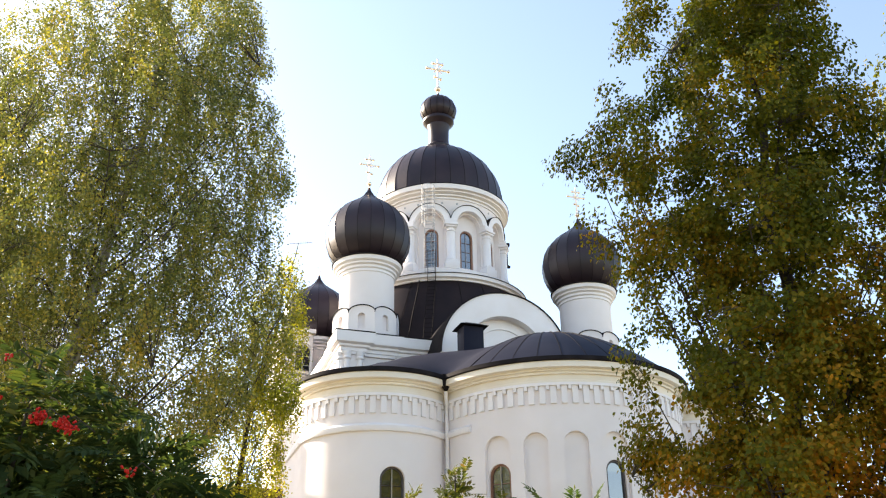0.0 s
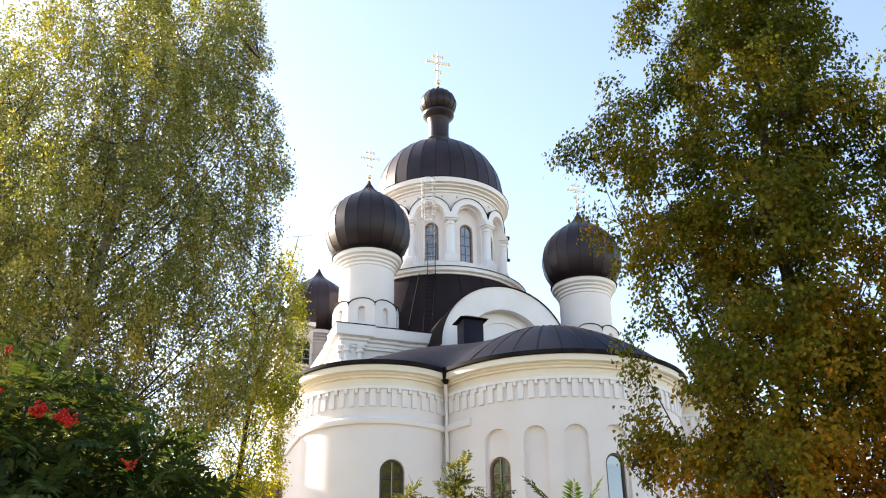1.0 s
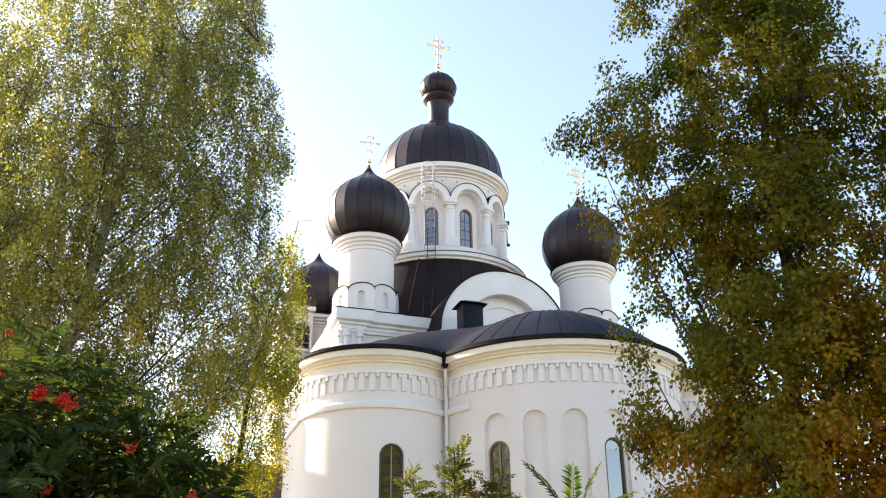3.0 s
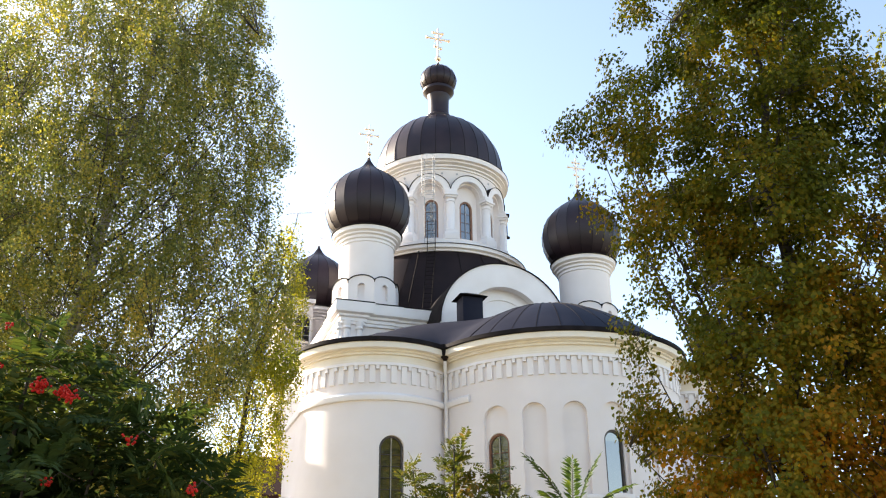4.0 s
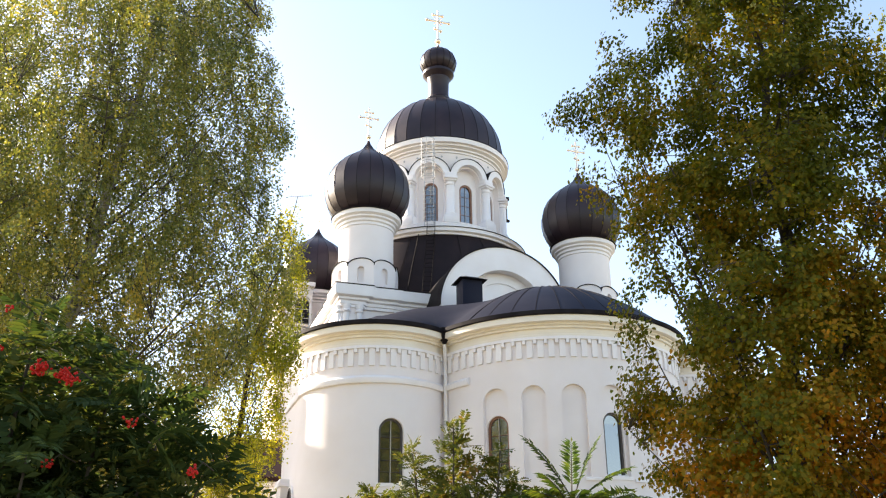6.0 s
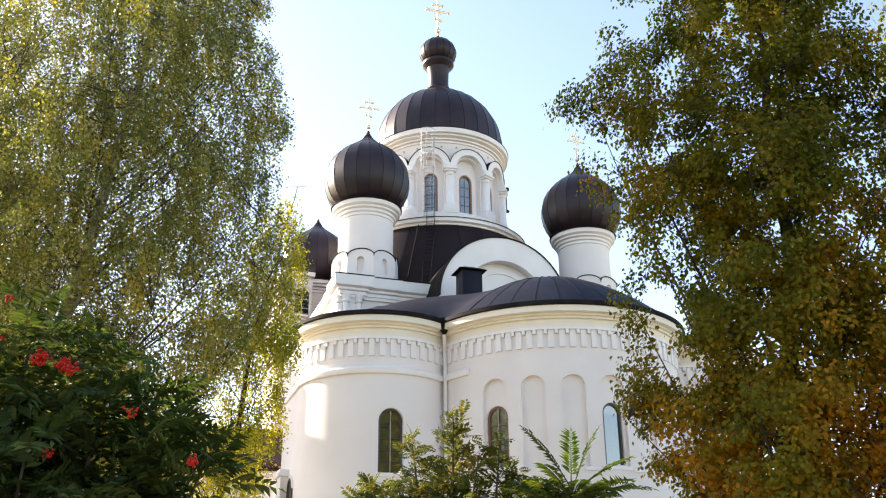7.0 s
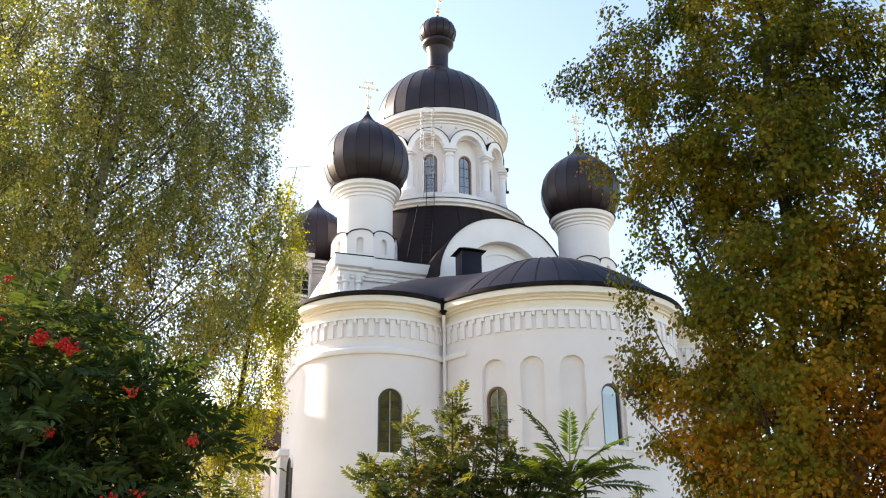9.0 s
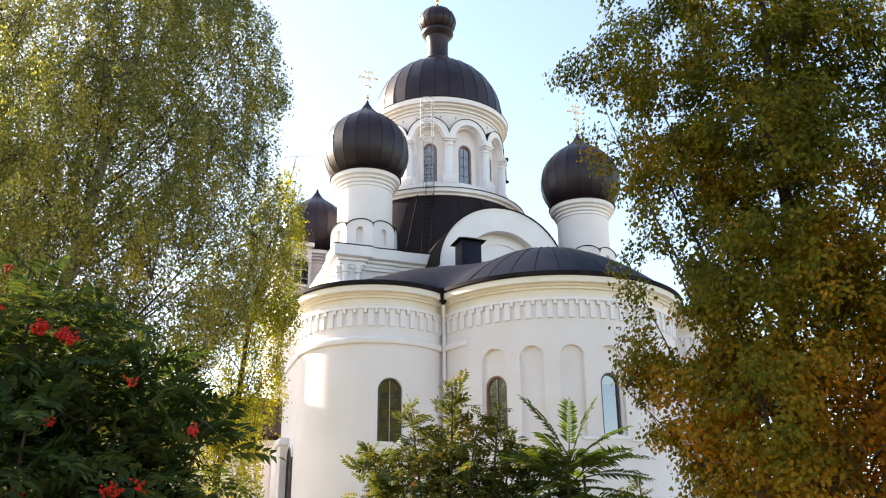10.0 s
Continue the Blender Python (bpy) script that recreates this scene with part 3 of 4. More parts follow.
# main dome, lantern neck and bulb
dome_prof = [(3.66, 26.95), (3.67, 27.3)] + [(3.67 * math.cos(radians(a)), 27.35 + 3.78 * math.sin(radians(a))) for a in range(4, 84, 4)] + [(0.3, 31.13)]
bm = bmesh.new()
spin(bm, dome_prof, 28, TAU * 0.3 / 28, TAU * 1.0 + TAU * 0.3 / 28)
main_dome = part("main_dome", panelled(mesh_of("main_dome", bm, DOME)), DOME, church, "dark brown metal main dome")
bm = bmesh.new()
tube(bm, [(0, -r - 0.005, z) for r, z in dome_prof[:-1]], 0.014, 4)
me = mesh_of("seam", bm, SEAM, 0)
for k in range(28):
    part("seam", me, SEAM, main_dome, m=Matrix.Rotation(TAU * (k + 0.3) / 28, 4, "Z"))
bm = bmesh.new()
spin(bm, [(0.92, 30.9), (0.90, 31.2), (0.78, 31.3), (0.80, 31.42), (0.74, 31.52), (0.62, 31.62), (0.60, 32.0), (0.62, 32.75), (0.68, 32.86), (0.68, 32.95), (0.84, 33.08), (0.93, 33.2), (0.93, 33.36), (0.80, 33.46)], 40)
part("lantern_neck", bm, DOME, church, "dark metal lantern neck")
bulb = [(0.70, 33.45), (0.90, 33.55), (1.05, 33.8), (1.09, 34.05), (1.06, 34.3), (0.93, 34.58), (0.7, 34.82), (0.42, 35.0), (0.2, 35.1), (0.1, 35.22), (0.05, 35.4), (0, 35.4)]
bm = bmesh.new()
spin(bm, bulb, 40)
lantern = part("lantern_bulb", bm, DOME, church, "small dark onion bulb")
bm = bmesh.new()
tube(bm, [(0, -r - 0.006, z) for r, z in bulb[:8]], 0.016, 4)
me = mesh_of("seam", bm, SEAM, 0)
for k in range(16):
    part("seam", me, SEAM, lantern, m=Matrix.Rotation(TAU * k / 16, 4, "Z"))


def cross(z0, h, half, place, name_label):
    """A gilded eight-pointed cross with a ball at its foot; arms along u."""
    bm = bmesh.new()
    r = half * 0.075
    box(bm, -r, -r, z0, r, r, z0 + h, r * 0.4)
    c = part("cross", bm, GOLD, church, name_label, smooth=0, m=Matrix.Translation(place))
    bm = bmesh.new()
    bmesh.ops.create_uvsphere(bm, u_segments=16, v_segments=10, radius=half * 0.26, matrix=Matrix.Translation((0, 0, z0 + h * 0.16)))
    part("ball", bm, GOLD, c)
    for zf, w, tilt in ((0.70, half, 0), (0.86, half * 0.42, 0), (0.47, half * 0.26, 18)):
        bm = bmesh.new()
        box(bm, -w, -r, -r, w, r, r, r * 0.4)
        for s in (-1, 1):
            bmesh.ops.create_uvsphere(bm, u_segments=8, v_segments=6, radius=r * 2.0, matrix=Matrix.Translation((s * w, 0, 0)))
        part("arm", bm, GOLD, c, m=Matrix.Translation((0, 0, z0 + h * zf)) @ Matrix.Rotation(radians(tilt), 4, "Y"))
    bm = bmesh.new()   # pierced ring of rays at the crossing
    for k in range(4):
        a = math.pi / 4 + k * math.pi / 2
        tube(bm, [(0, 0, z0 + h * 0.70), (math.cos(a) * half * 0.5, 0, z0 + h * 0.70 + math.sin(a) * half * 0.5)], r * 0.5, 4)
    part("rays", bm, GOLD, c)
    return c


cross(35.25, 2.7, 0.70, (0, 0, 0), "gilded cross with cross-bars on the main dome")

# ---- corner cupolas ----
onion = [(1.45, 20.62), (1.64, 20.76), (1.82, 21.0), (1.97, 21.4), (2.04, 21.85), (2.03, 22.25), (1.93, 22.65), (1.73, 23.05), (1.44, 23.4), (1.11, 23.68), (0.78, 23.92), (0.5, 24.13), (0.28, 24.35), (0.13, 24.6), (0.05, 24.85), (0.0, 24.85)]
bm = bmesh.new()
spin(bm, onion, 20, TAU * 0.4 / 20, TAU + TAU * 0.4 / 20)
onion_me = panelled(mesh_of("onion_dome", bm, DOME))
bm = bmesh.new()
tube(bm, [(0, -r - 0.004, z) for r, z in onion[:-2]], [0.010] * 10 + [0.008] * (len(onion) - 12), 4)
onion_seam = mesh_of("seam", bm, SEAM, 0)
bm = bmesh.new()
spin(bm, [(1.28, 19.75), (1.33, 19.78), (1.33, 19.9), (1.40, 19.95), (1.40, 20.06), (1.5, 20.12), (1.5, 20.2), (1.62, 20.28), (1.64, 20.47), (1.3, 20.55)], 56)
cup_cornice = mesh_of("cupola_cornice", bm, TRIM)
bm = bmesh.new()
spin(bm, [(1.35, 20.53), (1.69, 20.47), (1.70, 20.52), (1.40, 20.64)], 56)
cup_flash = mesh_of("cornice_flashing", bm, SEAM)
bm = bmesh.new()
spin(bm, [(1.29, 16.5), (1.29, 19.9)], 56)
cup_drum = mesh_of("cupola_drum", bm, STUCCO)
# one face of the eight-sided foot: a round-headed gablet with a small niche
AP = 1.47
half = AP * math.tan(math.pi / 8)
wf = on_line(-half, -AP, half, -AP)
bm = bmesh.new()
cutl = 20
rise = 0.36
spring = 17.62
tops = [(half * -math.cos(math.pi * i / cutl), spring + rise * math.sin(math.pi * i / cutl)) for i in range(cutl + 1)]
wmid = lambda s, z, d: wf(s + half, z, d)
arched_wall(bm, wmid, -half, half, 16.5, spring, [(0, 0.16, 16.86, 17.46, 0.16)], step=2)
f0 = [bm.verts.new(wmid(s, z, 0)) for s, z in tops]
f1 = [bm.verts.new(wmid(s, z, 0.35)) for s, z in tops]
bm.faces.new(f0)
for i in range(cutl):
    bm.faces.new((f0[i], f0[i + 1], f1[i + 1], f1[i]))
bm.faces.new(f1[::-1])
face_me = mesh_of("gablet", bm, STUCCO, 30)
bm = bmesh.new()
fl = []
for s, z in [(half * 1.03 * -math.cos(math.pi * i / cutl), spring + (rise + 0.0) * math.sin(math.pi * i / cutl)) for i in range(cutl + 1)]:
    fl.append([bm.verts.new(wmid(s, z + h, d)) for h, d in ((0.004, -0.04), (0.04, -0.04), (0.04, 0.4), (0.004, 0.4))])
for p, q in zip(fl, fl[1:]):
    for j in range(4):
        bm.faces.new((p[j], q[j], q[(j + 1) % 4], p[(j + 1) % 4]))
flash_me = mesh_of("flashing", bm, SEAM, 30)
for cx, cy in ((-5.62, -5.70), (5.82, -5.70), (-5.70, 5.72), (5.72, 5.72)):
    at = Matrix.Translation((cx, cy, 0))
    cd = part("cupola_drum", cup_drum, STUCCO, church, "white round cupola drum", m=at)
    for k in range(8):
        r = Matrix.Rotation(math.pi / 8 + k * math.pi / 4, 4, "Z")
        part("gablet", face_me, STUCCO, cd, "white round-headed gablet", m=r)
        part("flashing", flash_me, SEAM, cd, "black metal flashing", m=r)
    part("cupola_cornice", cup_cornice, TRIM, church, "white moulded cupola cornice", m=at)
    part("cornice_flashing", cup_flash, SEAM, church, m=at)
    od = part("onion_dome", onion_me, DOME, church, "dark brown metal onion dome", m=at)
    for k in range(20):
        part("seam", onion_seam, SEAM, od, m=Matrix.Rotation(TAU * (k + 0.4) / 20, 4, "Z"))
    if cy > 0:
        cross(24.75, 0.9, 0.2, (cx, cy, 0), "small gilded cross on a corner dome")
    else:
        cross(24.75, 2.0, 0.46, (cx, cy, 0), "gilded cross on a corner dome")


# ---- ladders ----
def ladder(place_at, width, rungs, material, label, name="ladder"):
    """Two stiles through points and rungs between; place_at(f, side) gives a place."""
    pts = [place_at(i / 8, -1) for i in range(9)], [place_at(i / 8, 1) for i in range(9)]
    ob = None
    for p in pts:
        bm = bmesh.new()
        tube(bm, p, 0.018, 6)
        s = part("stile", bm, material, ob or church, "" if ob else label)
        if ob is None:
            s.name = name
            ob = s
    for i in range(rungs):
        bm = bmesh.new()
        f = (i + 0.5) / rungs
        tube(bm, [place_at(f, -1), place_at(f, 1)], 0.013, 5)
        part("rung", bm, material, ob)
    return ob


la = radians(-26.5)


def up_drum(f, side):
    a = la + side * 0.062
    r = DR + 0.62
    return (r * math.sin(a), -r * math.cos(a), 21.6 + f * 4.9)


cage = ladder(up_drum, 0.45, 20, STEEL, "galvanised wall ladder with a safety cage")
cx0, cy0 = (DR + 0.62) * math.sin(la), -(DR + 0.62) * math.cos(la)
for i in range(6):
    bm = bmesh.new()
    z = 24.2 + i * 0.45
    tube(bm, [Vector((cx0, cy0, z)) + Matrix.Rotation(la, 3, "Z") @ Vector((0.36 * math.sin(t), -0.1 - 0.36 * (1 + math.cos(t)) * 0.9, 0)) for t in np.linspace(-2.6, 2.6, 15)], 0.017, 5)
    part("hoop", bm, STEEL, cage)
for t in np.linspace(-1.8, 1.8, 5):
    bm = bmesh.new()
    o = Vector((cx0, cy0, 0)) + Matrix.Rotation(la, 3, "Z") @ Vector((0.36 * math.sin(t), -0.1 - 0.36 * (1 + math.cos(t)) * 0.9, 0))
    tube(bm, [o + Vector((0, 0, 24.2)), o + Vector((0, 0, 26.45))], 0.014, 5)
    part("cage_strip", bm, STEEL, cage)
sk = [(7.0, 16.9), (6.55, 17.75), (6.05, 18.65), (5.5, 19.55), (5.05, 20.3), (4.72, 21.0), (4.70, 22.6)]


def up_skirt(centre, w):
    def at(f, side):
        x = f * (len(sk) - 1)
        i = min(int(x), len(sk) - 2)
        r = sk[i][0] + (sk[i + 1][0] - sk[i][0]) * (x - i) + 0.06
        z = sk[i][1] + (sk[i + 1][1] - sk[i][1]) * (x - i)
        a = radians(centre) + side * w / r
        return (r * math.sin(a), -r * math.cos(a), z)
    return at


ladder(up_skirt(-24.0, 0.2), 0.4, 18, RUSTY, "dark painted roof ladder on the skirt roof", "roof_ladder")
bm = bmesh.new()
tube(bm, [up_skirt(-31.5, 0)(i / 10, 0) for i in range(9)], 0.03, 6)
part("handrail", bm, RUSTY, church, "thin dark roof rail")
# floodlight bracket on the drum
bm = bmesh.new()
an = radians(74)
p = Vector((3.80 * math.sin(an), -3.80 * math.cos(an), 24.7))
tube(bm, [p + Vector((-0.4, 0.12, 0.5)), p + Vector((0, 0, 0.5)), p + Vector((0, 0, -1.0))], 0.03, 6)
tube(bm, [p + Vector((-0.3, 0.1, -0.85)), p + Vector((0.08, 0, -0.85))], 0.03, 6)
box(bm, p.x - 0.05, p.y - 0.12, p.z + 0.32, p.x + 0.14, p.y + 0.08, p.z + 0.52, 0.02)
box(bm, p.x - 0.02, p.y - 0.08, p.z - 1.0, p.x + 0.14, p.y + 0.08, p.z - 0.88, 0.02)
part("floodlight", bm, RUSTY, church, "dark floodlight bracket on the drum")

# ---- annex beside the church ----
annex = new("annex")
annex.matrix_world = pose(-0.168, 49.098, 0, 0, 0, 19.03)
tagged(annex, "low cream side building with a dark roof against the church", "building")
bm = bmesh.new()
box(bm, -17, -4.6, 0, -6.6, 4.6, 8.2)
part("wall", bm, STUCCO, annex, "cream stucco wall", smooth=0)
bm = bmesh.new()
prof = [(-5.0, 8.25), (-5.0, 8.4), (0, 11.0), (5.0, 8.4), (5.0, 8.25)]
a, b = [bm.verts.new((-17.3, y, z)) for y, z in prof], [bm.verts.new((-6.6, y, z)) for y, z in prof]
for i in range(4):
    bm.faces.new((a[i], a[i + 1], b[i + 1], b[i]))
bm.faces.new((a[0], b[0], b[4], a[4]))
bm.faces.new(a)
bm.faces.new(b[::-1])
for x0, x1, y0, z0, z1 in ((-17.05, -6.6, -4.68, 7.66, 7.76), (-17.05, -6.6, -4.76, 8.06, 8.24), (-11.9, -11.45, -4.72, 0.0, 7.66), (-9.25, -8.85, -4.72, 0.0, 7.66)):
    trim = bmesh.new()
    box(trim, x0, y0, z0, x1, -4.5, z1, 0.01)
    part("trim", trim, TRIM, annex, smooth=0)
part("roof", bm, DARKROOF, annex, "dark maroon metal roof", smooth=0)

# ---- western stair turret of the church, its sunlit flank and window ----
bm = bmesh.new()
turret = on_line(-8.0, 3.0, -6.4, 3.0)
arched_wall(bm, turret, 0, 1.6, 0, 20.1, [(1.08, 0.47, 17.3, 19.1, 0.25)], back=False)
wall = part("turret_wall", bm, STUCCO, church, "cream stucco turret wall")
window_in(turret, 1.08, 0.47, 17.3, 19.1, 0.2, wall, TRIM, "white-framed tall turret window", TRIM, 4)
bm = bmesh.new()
box(bm, -8.0, 3.3, 0, -6.5, 8.0, 20.1)
part("turret_body", bm, STUCCO, church, smooth=0)
bm = bmesh.new()
box(bm, -8.2, 2.8, 20.1, -6.3, 8.2, 20.35, 0.03)
part("turret_cornice", bm, TRIM, church, smooth=0)

# ---- aerial on the roof ----
aerial = new("aerial")
aerial.matrix_world = church.matrix_world @ pose(-6.69, 7.6, 20.35)
tagged(aerial, "grey metal yagi aerial on a thin mast above the roof", "aerial")
bm = bmesh.new()
tube(bm, [(0, 0, 0), (0, 0, 7.5)], 0.012, 6)
part("mast", bm, STEEL, aerial)
bm = bmesh.new()
tube(bm, [(-0.62, 0, 7.28), (0.82, 0.1, 7.62)], 0.018, 6)
boom = part("boom", bm, STEEL, aerial)
for i in range(11):
    bm = bmesh.new()
    x, half_l = -0.6 + i * 0.14, 0.42 - 0.018 * i
    tube(bm, [(x - 0.05, -half_l, 7.29 + i * 0.03), (x + 0.05, half_l, 7.29 + i * 0.03)], 0.011, 5)
    part("element", bm, STEEL, boom)

# ---- stepped block added out of view: it shades the foot of the side apse ----
tower = new("shade_block")
tower.matrix_world = church.matrix_world.copy()
tagged(tower, "plain cream stepped block, added unseen to shade the side apse", "tower")
for nm, x0, y0, x1, y1, top in (("wall", -21.5, 1.0, -19.3, 3.2, 19.2), ("wing", -25.5, -0.5, -21.5, 4.5, 17.7)):
    bm = bmesh.new()
    box(bm, x0, y0, 0, x1, y1, top - 0.25)
    part(nm, bm, STUCCO, tower, smooth=0)
    bm = bmesh.new()
    box(bm, x0 - 0.0, y0 - 0.0, top - 0.246, x1, y1, top, 0.02)
    part("coping", bm, SEAM, tower, "dark metal coping", smooth=0)


# ---- trees ----
def rand_dirs(rng, n):
    v = rng.normal(size=(n, 3))
    return v / np.linalg.norm(v, axis=1)[:, None]


def tri_mesh(name, co, tri, material):
    me = bpy.data.meshes.new(name)
    me.vertices.add(len(co))
    me.vertices.foreach_set("co", co.ravel())
    me.loops.add(len(tri) * 3)
    me.loops.foreach_set("vertex_index", tri.ravel())
    me.polygons.add(len(tri))
    me.polygons.foreach_set("loop_start", np.arange(0, len(tri) * 3, 3))
    me.polygons.foreach_set("loop_total", np.full(len(tri), 3))
    me.materials.append(material)
    me.update()
    me.validate()
    return me


def blades(pos, d, w, size, slim):
    """Pointed leaves at pos along d, widened along w, each two triangles folded along the midrib."""
    n = len(pos)
    up = np.cross(w, d)
    tip, side, fold = d * size, w * size * slim * 0.5, up * size * 0.10
    co = np.stack([pos, pos + tip * 0.42 + side + fold, pos + tip, pos + tip * 0.42 - side + fold], 1).reshape(-1, 3)
    i = np.arange(n)[:, None] * 4
    return co, np.concatenate([i + [0, 1, 2], i + [0, 2, 3]], 1).reshape(-1, 3)


def round_blades(pos, d, w, size, slim):
    """Broad heart-shaped leaves, four triangles each, cupped along the midrib."""
    n = len(pos)
    up = np.cross(w, d)
    tip, side, fold = d * size, w * size * slim * 0.5, up * size * 0.10
    co = np.stack([pos, pos + tip * 0.18 + side + fold, pos + tip * 0.60 + side * 0.78 + fold, pos + tip,
                   pos + tip * 0.60 - side * 0.78 + fold, pos + tip * 0.18 - side + fold], 1).reshape(-1, 3)
    i = np.arange(n)[:, None] * 6
    return co, np.concatenate([i + [0, 1, 2], i + [0, 2, 3], i + [0, 3, 4], i + [0, 4, 5]], 1).reshape(-1, 3)


def leaf_mesh(name, pos, size, rng, material, droop=0.0, slim=0.7, face=None, shape=blades):
    """face: the way each leaf's upper side leans."""
    n = len(pos)
    d = rand_dirs(rng, n)
    if face is not None:
        nrm = face + rng.normal(size=(n, 3)) * 0.45
        nrm /= np.linalg.norm(nrm, axis=1)[:, None] + 1e-9
        d -= nrm * (d * nrm).sum(1)[:, None]
        d[:, 2] -= droop
        d /= np.linalg.norm(d, axis=1)[:, None] + 1e-9
        w = np.cross(d, nrm)
        w /= np.linalg.norm(w, axis=1)[:, None] + 1e-9
        return tri_mesh(name, *shape(pos, d, w, size * rng.uniform(0.65, 1.25, n)[:, None], slim), material)
    d[:, 2] = d[:, 2] * (1 - droop) - droop
    d /= np.linalg.norm(d, axis=1)[:, None]
    w = np.cross(d, rand_dirs(rng, n))
    w /= np.linalg.norm(w, axis=1)[:, None] + 1e-9
    return tri_mesh(name, *shape(pos, d, w, size * rng.uniform(0.65, 1.25, n)[:, None], slim), material)


def pinnate_mesh(name, base, way, length, pairs, leaflet, rng, material, slim=0.33, sag=0.5):
    """Feathered leaves: leaflets in pairs along an arching stalk, and one at its tip."""
    n = len(base)
    side = np.cross(way, np.tile([0, 0, 1.0], (n, 1)))
    side /= np.linalg.norm(side, axis=1)[:, None] + 1e-9
    tilt = rng.normal(size=(n, 1)) * 0.5
    side = side * np.cos(tilt) + np.cross(way, side) * np.sin(tilt)
    length = np.broadcast_to(np.asarray(length, float), (n,))[:, None]
    P, D, W, S = [], [], [], []
    for i in range(pairs + 1):
        f = 0.22 + 0.78 * i / pairs
        p = base + way * length * f + np.array([0, 0, -1.0]) * sag * length * f * f * 0.5
        t = way + np.array([0, 0, -1.0]) * sag * f
        t /= np.linalg.norm(t, axis=1)[:, None]
        nrm = np.cross(side, t)
        grow = leaflet * length / length.mean() * (0.72 + 0.5 * math.sin(math.pi * min(1, f * 0.95)))
        for s in ((-1, 1) if i < pairs else (0,)):
            d = t * (0.55 if s else 1.0) + side * s + nrm * -0.12 + rng.normal(size=(n, 3)) * 0.08
            d /= np.linalg.norm(d, axis=1)[:, None]
            w = np.cross(d, nrm)
            w /= np.linalg.norm(w, axis=1)[:, None] + 1e-9
            P.append(p), D.append(d), W.append(w), S.append(grow * rng.uniform(0.85, 1.1, (n, 1)) * (1.0 if s else 0.9))
    return tri_mesh(name, *blades(np.concatenate(P), np.concatenate(D), np.concatenate(W), np.concatenate(S), slim), material)


def bent(a, b, rng, bend, n=6):
    """A crooked way from a to b."""
    a, b = np.array(a, float), np.array(b, float)
    off = rng.normal(size=3) * bend
    return [a + (b - a) * f + off * math.sin(math.pi * f) for f in np.linspace(0, 1, n)]


def along(pts, f):
    pts = np.array(pts)
    return np.stack([np.interp(f, np.linspace(0, 1, len(pts)), pts[:, j]) for j in range(3)], -1)


